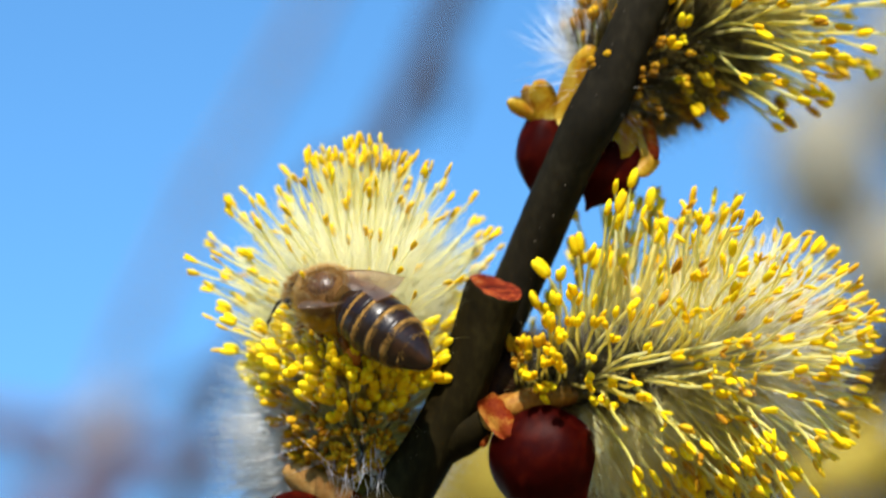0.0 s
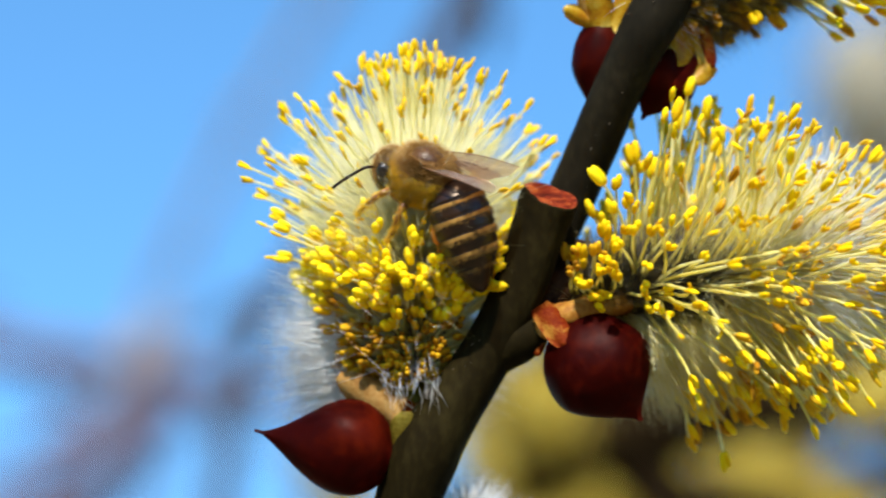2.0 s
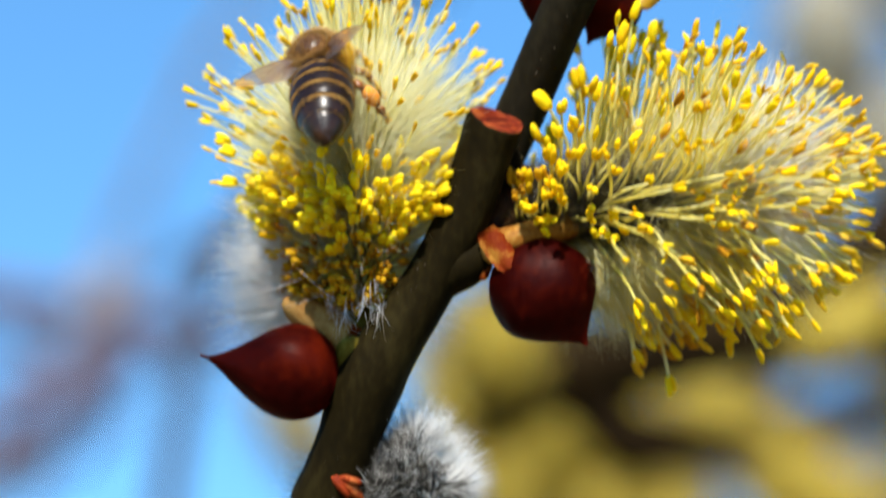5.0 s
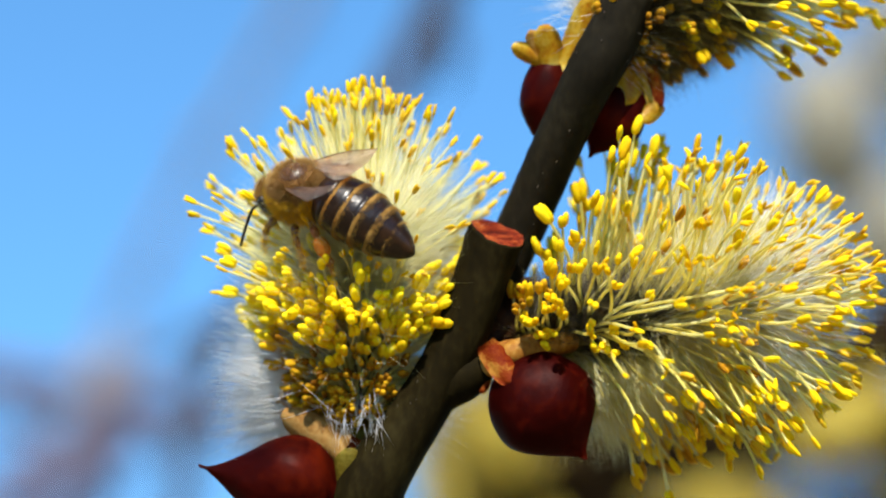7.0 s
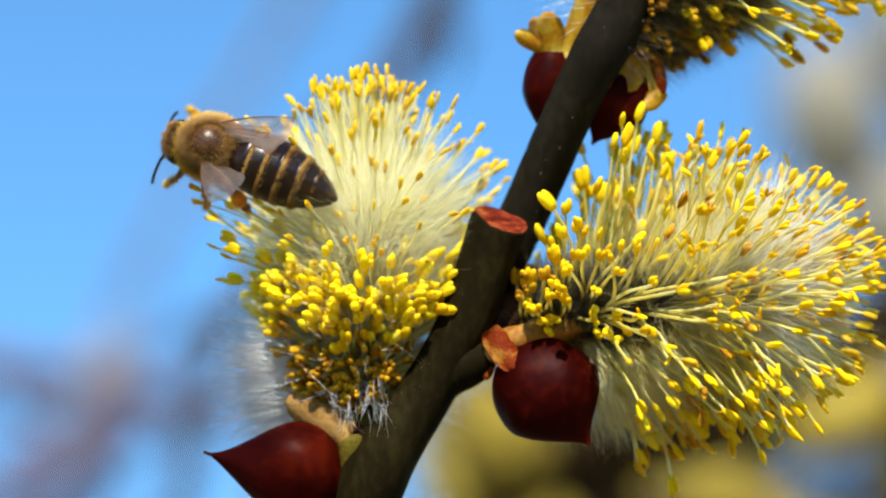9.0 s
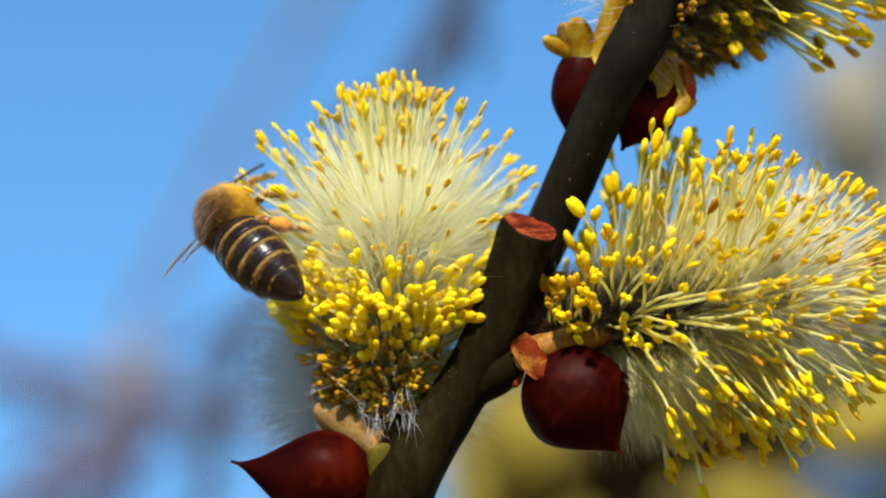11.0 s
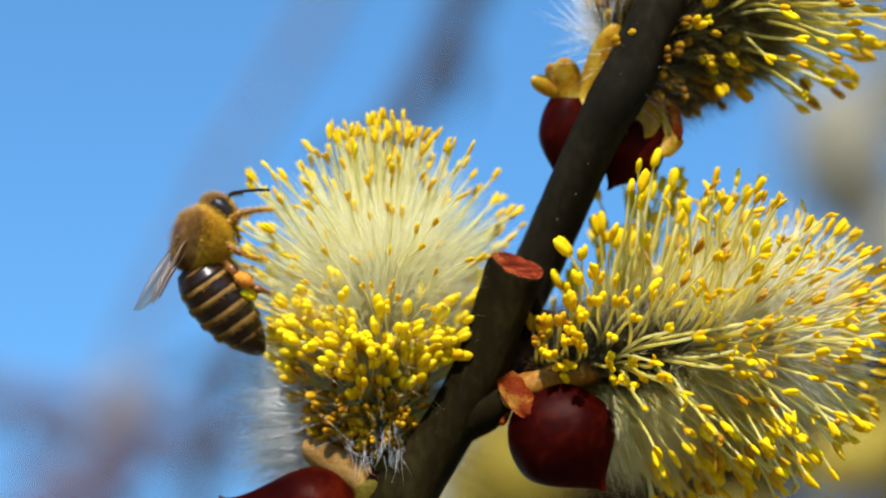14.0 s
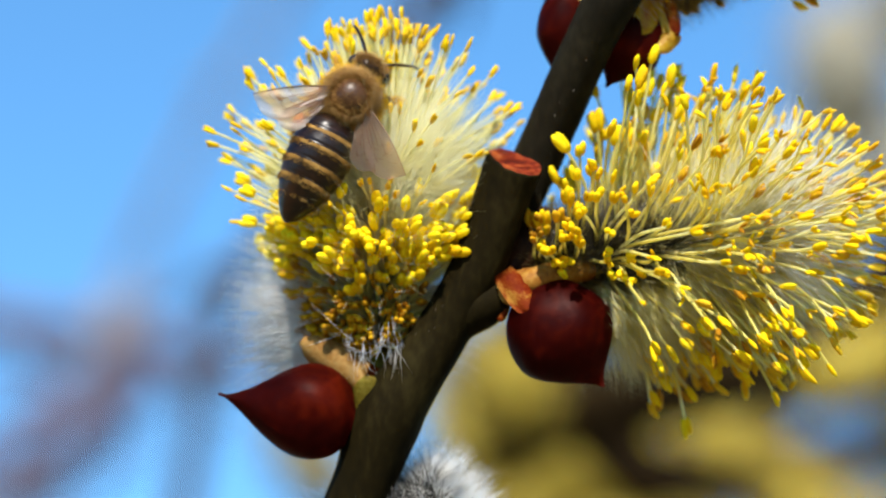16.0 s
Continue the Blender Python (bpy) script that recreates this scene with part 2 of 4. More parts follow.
EYE = material("bee_eye", (0.012, 0.008, 0.006), (0.006, 0.004, 0.003), (0.03, 0.018, 0.01), 2500, 0.25, 0.3)
VEIN = material("wing_vein", (0.13, 0.06, 0.02), (0.06, 0.03, 0.01), (0.2, 0.1, 0.04), 900, 0.4, 0.0)
GRASS = material("grass", (0.125, 0.093, 0.037), (0.065, 0.054, 0.021), (0.2, 0.155, 0.07), 0.6, 0.9, 0.0, fine=30)
FARYELLOW = material("far_catkin", (0.48, 0.35, 0.032), (0.24, 0.16, 0.014), (0.64, 0.5, 0.09), 300, 0.7, 0.4, glow=0.3)
PLASTER = material("plaster", (0.14, 0.10, 0.065), (0.09, 0.065, 0.04), (0.2, 0.15, 0.1), 1.5, 0.9, 0.3, fine=25)
MAUVE = material("far_mauve_bark", (0.09, 0.065, 0.10), (0.06, 0.045, 0.07), (0.14, 0.11, 0.15), 60, 0.8, 0.3)
FARBROWN = material("far_brown_bark", (0.045, 0.03, 0.026), (0.025, 0.017, 0.014), (0.07, 0.05, 0.044), 60, 0.8, 0.3)
FARPALE = material("far_pale_bark", (0.16, 0.15, 0.17), (0.1, 0.095, 0.11), (0.24, 0.22, 0.24), 60, 0.8, 0.3)
FAROLIVE = material("far_olive_catkin", (0.26, 0.2, 0.06), (0.12, 0.09, 0.03), (0.4, 0.32, 0.12), 300, 0.7, 0.4, glow=0.2)
FARTAN = material("far_tan_catkin", (0.4, 0.36, 0.26), (0.28, 0.24, 0.18), (0.52, 0.47, 0.36), 300, 0.7, 0.4, glow=0.25)
FARGREY = material("far_grey_catkin", (0.34, 0.3, 0.32), (0.2, 0.18, 0.2), (0.5, 0.45, 0.46), 300, 0.7, 0.4, glow=0.2)


def wing_material():
    m = bpy.data.materials.new("wing_membrane")
    m.use_nodes = True
    n, l = m.node_tree.nodes, m.node_tree.links
    out = n["Material Output"]
    n.remove(n["Principled BSDF"])
    clear, gloss, haze = n.new("ShaderNodeBsdfTransparent"), n.new("ShaderNodeBsdfGlossy"), n.new("ShaderNodeBsdfTranslucent")
    clear.inputs[0].default_value = (0.8, 0.63, 0.5, 1)
    haze.inputs[0].default_value = (0.75, 0.55, 0.4, 1)
    gloss.inputs["Roughness"].default_value = 0.28
    gloss.inputs[0].default_value = (1, 0.93, 0.88, 1)
    tex, bump = n.new("ShaderNodeTexNoise"), n.new("ShaderNodeBump")
    tex.inputs["Scale"].default_value = 700
    bump.inputs["Strength"].default_value, bump.inputs["Distance"].default_value = 0.5, 0.0003
    l.new(tex.outputs[0], bump.inputs["Height"])
    l.new(bump.outputs[0], gloss.inputs["Normal"])
    a, b = n.new("ShaderNodeMixShader"), n.new("ShaderNodeMixShader")
    a.inputs[0].default_value, b.inputs[0].default_value = 0.16, 0.14
    l.new(clear.outputs[0], a.inputs[1])
    l.new(haze.outputs[0], a.inputs[2])
    l.new(a.outputs[0], b.inputs[1])
    l.new(gloss.outputs[0], b.inputs[2])
    l.new(b.outputs[0], out.inputs[0])
    return m


WING = wing_material()


# ---- mesh helpers ----
def mesh_of(name, bm, mats):
    me = bpy.data.meshes.new(name)
    bm.normal_update()
    bm.to_mesh(me)
    bm.free()
    for p in me.polygons:
        p.use_smooth = True
    for m in mats if isinstance(mats, (list, tuple)) else [mats]:
        me.materials.append(m)
    return me


def under(ob, parent):
    ob.parent = parent
    return ob


def part(name, bm, mats, parent, label=""):
    """One mesh object under a thing or a part."""
    ob = under(new(name, mesh_of(name, bm, mats)), parent)
    return tagged(ob, label) if label else ob


def thing(name, label, category, group="", kind="", m=None):
    ob = new(name)
    ob.empty_display_size = 0.005
    ob.matrix_world = m or SITE
    return tagged(ob, label, category, group, kind)


def frames(pts):
    """A side and an up direction at every point of a line, without twist."""
    tan = [(pts[min(i + 1, len(pts) - 1)] - pts[max(i - 1, 0)]).normalized() for i in range(len(pts))]
    side = tan[0].orthogonal().normalized()
    out = []
    for t in tan:
        side = (side - t * side.dot(t)).normalized()
        out.append((side, t.cross(side)))
    return out


def tube(bm, pts, radii, n=8, mat=0, caps=True, wobble=0.0, rng=None, flat=1.0):
    pts = [Vector(p) for p in pts]
    rings = []
    for p, r, (a, b) in zip(pts, radii, frames(pts)):
        ring = []
        for k in range(n):
            w = 1 + (rng.uniform(-wobble, wobble) if wobble else 0)
            ang = 2 * math.pi * k / n
            ring.append(bm.verts.new(p + (a * math.cos(ang) + b * math.sin(ang) * flat) * r * w))
        rings.append(ring)
    faces = []
    for r0, r1 in zip(rings, rings[1:]):
        for k in range(n):
            faces.append(bm.faces.new((r0[k], r0[(k + 1) % n], r1[(k + 1) % n], r1[k])))
    if caps:
        faces.append(bm.faces.new(rings[0][::-1]))
        faces.append(bm.faces.new(rings[-1]))
    for f in faces:
        f.material_index = mat
    return rings


def smooth_line(pts, per=6):
    """A rounded line through the points."""
    pts = [Vector(p) for p in pts]
    ext = [pts[0] * 2 - pts[1], *pts, pts[-1] * 2 - pts[-2]]
    out = []
    for i in range(1, len(ext) - 2):
        a, b, c, d = ext[i - 1:i + 3]
        for k in range(per):
            t = k / per
            out.append(0.5 * (2 * b + (c - a) * t + (2 * a - 5 * b + 4 * c - d) * t * t + (3 * b - a - 3 * c + d) * t ** 3))
    out.append(pts[-1])
    return out


def blob(bm, centre, axis, length, radius, n=8, rings=6, mat=0, flat=1.0, power=1.0, bend=None):
    """A rounded body along an axis."""
    axis = axis.normalized()
    us = [-1 + 2 * (i + 0.15) / (rings - 0.7) for i in range(rings)]
    pts = [centre + axis * (u * length / 2) + (bend * (u * u) if bend else Vector()) for u in us]
    rad = [radius * max(1 - abs(u) ** (2 * power), 0.02) ** 0.5 for u in us]
    tube(bm, pts, rad, n, mat, True, flat=flat)


def hair_mesh(name, roots, dirs, lengths, width, mats, rng, droop=0.15, matids=None):
    """Many fine tapered hairs as one mesh."""
    verts, faces, ids = [], [], []
    for i, (p, d, ln) in enumerate(zip(roots, dirs, lengths)):
        d = d.normalized()
        a = d.orthogonal().normalized()
        a.rotate(Matrix.Rotation(rng.uniform(0, 6.28), 3, d))
        b = d.cross(a)
        bow = (a * rng.uniform(-1, 1) + b * rng.uniform(-1, 1)) * ln * droop
        v0 = len(verts)
        for t, w in ((0, 1), (0.5, 0.8)):
            c = p + d * (ln * t) + bow * (t * t)
            for k in range(3):
                ang = 2.0944 * k
                verts.append(c + (a * math.cos(ang) + b * math.sin(ang)) * width * w)
        verts.append(p + d * ln + bow)
        for k in range(3):
            j = (k + 1) % 3
            faces.append((v0 + k, v0 + j, v0 + 3 + j, v0 + 3 + k))
            faces.append((v0 + 3 + k, v0 + 3 + j, v0 + 6))
            ids += [matids[i] if matids else 0] * 2
    me = bpy.data.meshes.new(name)
    me.from_pydata(verts, [], faces)
    for m in mats:
        me.materials.append(m)
    me.polygons.foreach_set("material_index", ids)
    me.polygons.foreach_set("use_smooth", [True] * len(ids))
    return me


# ---- ground ----
def build_ground():
    bm = bmesh.new()
    bmesh.ops.create_grid(bm, x_segments=40, y_segments=40, size=600)
    g = tagged(new("ground", mesh_of("ground", bm, GRASS)), "straw-coloured early spring grass far below the twig", "ground", kind="structure")
    return g


def build_walls():
    """An added plain plastered wall, unseen behind the eye, to hold back low sky light."""
    for name, x, y, w, d in (("added_wall_south", 0, -16.0, 40.0, 0.3),):
        bm = bmesh.new()
        bmesh.ops.create_cube(bm, size=1.0)
        for v in bm.verts:
            v.co = Vector((v.co.x * w + x, v.co.y * d + y, (v.co.z + 0.5) * 2.5))
        bmesh.ops.bevel(bm, geom=bm.edges[:], offset=0.015, segments=2, affect="EDGES")
        ob = tagged(new(name, mesh_of(name, bm, PLASTER)), "added plain brown wall, unseen behind the eye", "wall", kind="structure")
        for p in ob.data.polygons:
            p.use_smooth = False


# ---- the willow twig ----
def stem_part(parent):
    rng = random.Random(3)
    # old shoot with the pruned end
    bm = bmesh.new()
    line = smooth_line([V(-22, 3, -42), V(-16.5, 1.5, -30), V(-14.3, 0.5, -25.3), V(-11.4, 0, -17.2), V(-7.2, 0, -10.4), V(-4.5, -0.2, -5.2), V(-2.65, -0.3, 0.3), V(-1.75, -0.4, 2.9)], 7)
    rad = []
    for i, p in enumerate(line):
        z = p.z / MM
        r = float(np.interp(z, (-42, -30, -27, -22, -17.5, -13, -9.5, -5, 0, 3), (2.5, 2.45, 2.7, 2.5, 2.8, 2.35, 2.15, 2.1, 2.2, 2.35)))
        rad.append(r * MM)
    rings = tube(bm, line, rad, 26, 0, False, 0.018, rng)
    for i, ring in enumerate(rings[-16:]):
        for v in ring:
            v.co.z += 0.33 * ((i + 1) / 16) ** 2 * (v.co.y - line[i - 16].y)
    stem = part("stem", bm, BARK, parent, "dark olive-brown bark with pale specks")
    # rough cut face
    bm = bmesh.new()
    top, way = line[-1], (line[-1] - line[-3]).normalized()
    a = way.cross(Vector((0, 1, 0))).normalized()
    b = way.cross(a)
    prev = None
    for j, (f, h) in enumerate(((1.0, -0.35), (1.045, 0.05), (1.02, 0.2), (0.95, 0.16), (0.87, -0.35), (0.76, -0.95), (0.6, -0.7), (0.45, -1.25), (0.28, -0.9), (0.06, -1.2))):
        ring = []
        for k in range(26):
            ang = 2 * math.pi * k / 26
            hh = h + rng.uniform(-0.07, 0.07) * (1 if j > 1 else 0.3) + (0.22 * max(0, math.sin(ang * 2 + 0.8)) if j in (2, 3) else 0)
            ring.append(bm.verts.new(top + ((a * math.cos(ang) + b * math.sin(ang)) * 2.16 * f + way * hh) * MM))
            ring[-1].co.z += 0.33 * (ring[-1].co.y - top.y)
        if prev:
            for k in range(26):
                bm.faces.new((prev[k], prev[(k + 1) % 26], ring[(k + 1) % 26], ring[k])).material_index = 1 if j < 3 else 0
        prev = ring
    bm.faces.new(prev)
    part("cut_end", bm, [CUTWOOD, BARK], stem, "ragged reddish pruned wood")
    # younger shoot that goes on past the cut
    bm = bmesh.new()
    line = smooth_line([V(-3.4, 2.2, -4.0), V(-0.95, 4.1, 1.0), V(0.95, 3.7, 5.2), V(3.2, 1.9, 10.6), V(5.4, 0.4, 15.3), V(7.2, 0.4, 18.6), V(8.4, 0.4, 21.6), V(10.4, 0.6, 26), V(14.6, 1.5, 34.5), V(20, 3, 45)], 6)
    rad = [(1.98 + 0.25 * math.exp(-((p.z / MM - 17.5) / 3) ** 2)) * MM for p in line]
    tube(bm, line, rad, 24, 0, True, 0.015, rng)
    part("shoot", bm, YOUNGBARK, parent, "grey-olive bark shoot above the cut")
    # swelling from which the long catkin grows
    bm = bmesh.new()
    line = smooth_line([V(-7.4, 0.4, -10.6), V(-6.6, 0.2, -9.9), V(-5.6, 0, -9.2), V(-4.2, -0.1, -8.3), V(-3.0, 0.2, -7.7), V(-2.3, 0.5, -7.4)], 5)
    n = len(line) - 1
    tube(bm, line, [float(np.interp(i / n, (0, 0.3, 0.6, 0.85, 0.95, 1), (1.0, 1.8, 1.95, 1.6, 1.1, 0.4))) * MM for i in range(n + 1)], 22, 0, True, 0.02, rng)
    part("node_collar", bm, BARK, parent, "swollen bark at the bud node")
    # pale specks on the bark
    bm = bmesh.new()
    for i in range(46):
        z = rng.uniform(-34, 26)
        x = (-11.7 + (z + 17.2) * 0.52) if z < 1 else (-1.0 + (z - 1.2) * 0.44)
        if z < -17:
            x = -11.7 + (z + 17.2) * 0.36
        ang = rng.uniform(-1.2, 1.2)
        r = 2.3
        p = V(x + math.sin(ang) * r, -math.cos(ang) * r * 1.06 + (0.1 if z < 1 else 0.6), z)
        blob(bm, p, Vector((0.45, 0, 0.9)), rng.uniform(0.08, 0.3) * MM, rng.uniform(0.03, 0.07) * MM, 5, 3)
    tagged(part("bark_speckle", bm, SPECK, stem, "tiny pale lenticels"), kind="stuff")
    return stem


def bud_scale(parent, name, base, tip, radius, label, arc=250, face=-90, hook=0.0, blunt=0.55, taper=1.35):
    """A hollow, glossy, pointed bud scale between base and tip (mm)."""
    bm = bmesh.new()
    b, t = V(*base), V(*tip)
    ax = (t - b)
    ln = ax.length
    ax.normalize()
    up = Vector((0, -1, 0))
    up = (up - ax * up.dot(ax)).normalized()
    side = ax.cross(up)
    nu, nv = 18, 26
    grid = []
    for i in range(nu + 1):
        u = i / nu
        r = radius * MM * (math.sin(math.pi * min(1, u * 0.5 / blunt) if u < blunt else math.pi * (0.5 + 0.5 * (u - blunt) / (1 - blunt)))) ** (0.42 if u < blunt else taper)
        r = max(r, 0.12 * MM)
        c = b + ax * ln * u + side * hook * MM * max(0, (u - 0.6) / 0.4) ** 2
        row = []
        for j in range(nv + 1):
            ang = radians(face + arc * (j / nv - 0.5))
            edge = 1 + 0.03 * math.sin(5 * ang + 7 * u)
            row.append(bm.verts.new(c + (side * math.cos(ang) + up * math.sin(ang) * 0.9) * r * edge))
        grid.append(row)
    for i in range(nu):
        for j in range(nv):
            bm.faces.new((grid[i][j], grid[i][j + 1], grid[i + 1][j + 1], grid[i + 1][j]))
    bmesh.ops.solidify(bm, geom=bm.faces[:], thickness=0.22 * MM)
    bmesh.ops.recalc_face_normals(bm, faces=bm.faces[:])
    return part(name, bm, SCALE, parent, label)


def leaf_strip(bm, base, way, up, length, width, curl, mat=0):
    """A small bract: a cupped, thick tongue."""
    way, up = way.normalized(), up.normalized()
    side = way.cross(up).normalized()
    rows = []
    for top in (1, 0):
        g = []
        for i in range(8):
            u = i / 7
            w = width * max(0.05, 1 - abs(2 * (0.12 + 0.86 * u) - 1) ** 3) ** 0.6 * 0.5
            c = base + way * (length * u) + up * (curl * length * u * u)
            g.append([bm.verts.new(c + side * (w * s) + up * ((s * s) * -0.35 * w + (0.075 if top else -0.075) * width * max(0.1, 1 - s * s))) for s in (-1, -0.5, 0, 0.5, 1)])
        rows.append(g)
    for g, flip in ((rows[0], 0), (rows[1], 1)):
        for i in range(7):
            for j in range(4):
                q = (g[i][j], g[i][j + 1], g[i + 1][j + 1], g[i + 1][j])
                bm.faces.new(q[::-1] if flip else q).material_index = mat
    for i in range(7):
        for j in (0, 4):
            bm.faces.new((rows[0][i][j], rows[0][i + 1][j], rows[1][i + 1][j], rows[1][i][j])).material_index = mat
    for i in (0, 7):
        for j in range(4):
            bm.faces.new((rows[0][i][j], rows[0][i][j + 1], rows[1][i][j + 1], rows[1][i][j])).material_index = mat


def stamen_mesh(length, bend, size, anther, seed, width=0.12, plump=1.0, closed=False, nodding=14, filament=FILAMENT):
    """One stamen along z: a fine curved filament with a two-lobed anther that nods on its tip."""
    rng = random.Random(seed)
    bm = bmesh.new()
    sway = rng.uniform(0.02, 0.05)
    pts = []
    for i in range(7):
        u = i / 6
        pts.append(V((bend * u * u + sway * math.sin(5 * u + seed) * u) * length, sway * length * math.sin(3 * u + seed) * u, length * u))
    tube(bm, pts, [width * MM * (1.2 - 0.4 * i / 6) for i in range(7)], 5, 0, False)
    end = pts[-1]
    way = (pts[-1] - pts[-2]).normalized()
    nod = radians(rng.uniform(0, 14) if closed else abs(rng.gauss(0, nodding)))
    side = way.orthogonal().normalized()
    side.rotate(Matrix.Rotation(rng.uniform(0, 6.28), 3, way))
    ax0 = way * math.cos(nod) + side * math.sin(nod)
    flank = ax0.cross(side).normalized()
    spread = rng.uniform(0.02, 0.14) if closed else rng.uniform(0.0, 0.012 * nodding)
    ln = (1.22 if closed else 1.3) * size * MM
    for k in (-1, 1):
        ax = (ax0 + flank * (k * spread)).normalized()
        c = end + flank * ((0.14 if closed else 0.07) * k * size * plump * MM) + ax * (ln * (0.3 + 0.05 * k))
        blob(bm, c, ax, ln * rng.uniform(0.82, 1.12), (0.235 if closed else 0.17) * MM * size * plump * rng.uniform(0.9, 1.1), 7, 6, 1, power=1.35)
    return mesh_of("stamen", bm, [filament, anther])


def aim(p, d, spin):
    return Matrix.Translation(p) @ d.to_track_quat("Z", "Y").to_matrix().to_4x4() @ Matrix.Rotation(spin, 4, "Z")


def join_meshes(name, items, mats):
    """Copies of meshes at poses as one mesh."""
    verts, faces, ids, n = [], [], [], 0
    for me, m in items:
        co = np.empty(len(me.vertices) * 3)
        me.vertices.foreach_get("co", co)
        co = co.reshape(-1, 3) @ np.array(m.to_3x3()).T + np.array(m.translation)
        verts.extend(co.tolist())
        for p in me.polygons:
            faces.append([v + n for v in p.vertices])
            ids.append(p.material_index)
        n += len(co)
    out = bpy.data.meshes.new(name)
    out.from_pydata(verts, [], faces)
    for m in mats:
        out.materials.append(m)
    out.polygons.foreach_set("material_index", ids)
    out.polygons.foreach_set("use_smooth", [True] * len(ids))
    return out


def catkin(parent, base, tip, label, seed, count, single, law, core_r, fur, cores=CORE, thin=False):
    """A flowering male catkin. law(s, rng) gives lean (degrees), length, anther size and kind at s along the core."""
    rng = random.Random(seed)
    b, t = V(*base), V(*tip)
    ax = (t - b).normalized()
    a = ax.orthogonal().normalized()
    c = ax.cross(a)
    bm = bmesh.new()
    n = 16
    pts = [b + (t - b) * (i / n) for i in range(n + 1)]
    rad = [core_r * MM * (0.55 + 0.45 * min(1, 5 * i / n)) * max(0.05, 1 - max(0, (i / n - 0.75) / 0.27) ** 2) ** 0.5 for i in range(n + 1)]
    tube(bm, pts, rad, 16, 0, True, 0.08, rng)
    if thin:
        for f in bm.faces:
            f.material_index = 1 if (f.calc_center_median() - b).dot(ax) > 0.42 * (t - b).length else 0
    body = part("catkin", bm, [cores, SILK], parent, label)
    store = {}
    rest = []
    for i in range(count):
        s = ((i + 0.5) / count) ** (1.5 if thin else 1.2)
        ang = i * 2.39996 + rng.uniform(-0.25, 0.25)
        rdir = a * math.cos(ang) + c * math.sin(ang)
        lean, length, size, kind = law(s, rng, rdir)
        if thin and kind < 2 and rng.random() < 0.22:
            continue
        lean = min(90, lean + rng.gauss(0, 5))
        rdir = a * math.cos(ang) + c * math.sin(ang)
        d = (rdir * math.cos(radians(lean)) + ax * math.sin(radians(lean))).normalized()
        d = (d + Vector((rng.gauss(0, 0.05), rng.gauss(0, 0.05), rng.gauss(0, 0.05)))).normalized()
        if thin and d.y < -0.4 and s > 0.45:
            if rng.random() < 0.5:
                continue
            length *= rng.uniform(0.55, 0.85) if d.y < -0.55 else rng.uniform(0.75, 1)
        end = b + (t - b) * s + d * length * MM
        z = end.z / MM
        edge = (-4.6 + 0.52 * (z + 5.2) if z < 1 else -0.9 + 0.44 * (z - 1)) * MM
        if not thin and b.y < 5 * MM and end.y < 4 * MM and end.x < edge + 2.7 * MM:
            continue
        if thin and end.x < (-24.4 + 0.33 * max(0, 3 - z)) * MM:
            continue
        if thin and (end - V(-1.6, 0.5, 3.2)).length < 4.2 * MM:
            continue
        if thin and z >= 3 and end.x > edge - 2.3 * MM:
            continue
        if not thin and b.y < 5 * MM and end.x < edge + (4.4 if z > -2 else 2.8) * MM and z < 16:
            continue
        if not thin and b.y < 5 * MM and s < 0.6 and d.y < -0.3 and rng.random() < (0.3 if s < 0.3 else 0.66):
            continue
        if not thin and b.y < 5 * MM and end.y < -6.5 * MM and end.x < 7.5 * MM:
            continue
        if not thin and b.y < 5 * MM and rdir.z > 0.2 and rng.random() < 0.08:
            continue
        if not thin and s < 0.26 and d.z < (-0.25 if rdir.y > 0 else 0.05) and b.y < 5 * MM:
            continue
        if not thin and end.x < 5.8 * MM and -16 * MM < end.z < -5.5 * MM and end.y < 2.5 * MM:
            continue
        if thin and z < 2 and end.y < 1.5 * MM and end.x > (-7.3 + 0.52 * (z + 10.4) - 4.4) * MM and rng.random() < 0.7:
            continue
        if thin and d.y < 0.3:
            if end.x > (-7.3 + 0.52 * (end.z / MM + 10.4) - 2.7) * MM and end.z < 4 * MM:
                continue
        p = b + (t - b) * s + rdir * core_r * MM * 0.5 * (1 - 0.5 * s)
        q = max(1.5, round(length * rng.uniform(0.9, 1.08) * 1.25) / 1.25)
        key = (q, kind, round(size, 1), rng.randrange(6))
        if key not in store:
            bend = (-0.12, -0.05, 0.03, 0.1, 0.17, 0.24)[key[3]] * (0.6 if thin else 1)
            store[key] = stamen_mesh(q, bend, size, (ANTHER, POLLENED, BUDDED, OCHRE)[kind], seed * 100 + len(store), plump=1.1 if kind > 1 else 1.15 if size > 1.1 else 0.95, closed=kind > 1, nodding=10 if thin else 32 if size < 1.1 else 12, width=0.12 if thin else 0.145, filament=PALEFIL if thin else FILAMENT)
            store[key].name = "stamen"
        m = aim(p, d, rng.uniform(0, 6.28))
        near = rdir.y < 0.35
        if near and single > 0:
            under(new("stamen", store[key]), body).matrix_local = m
            single -= 1
        else:
            rest.append((store[key], m))
    if rest:
        by = {0: ANTHER, 1: POLLENED, 2: BUDDED, 3: OCHRE}
        for kind, mat in by.items():
            some = [(me, m) for me, m in rest if me.materials[1] == mat]
            if some:
                tagged(under(new("stamen_cluster", join_meshes("stamen_cluster", some, [PALEFIL if thin else FILAMENT, mat])), body), kind="stuff")
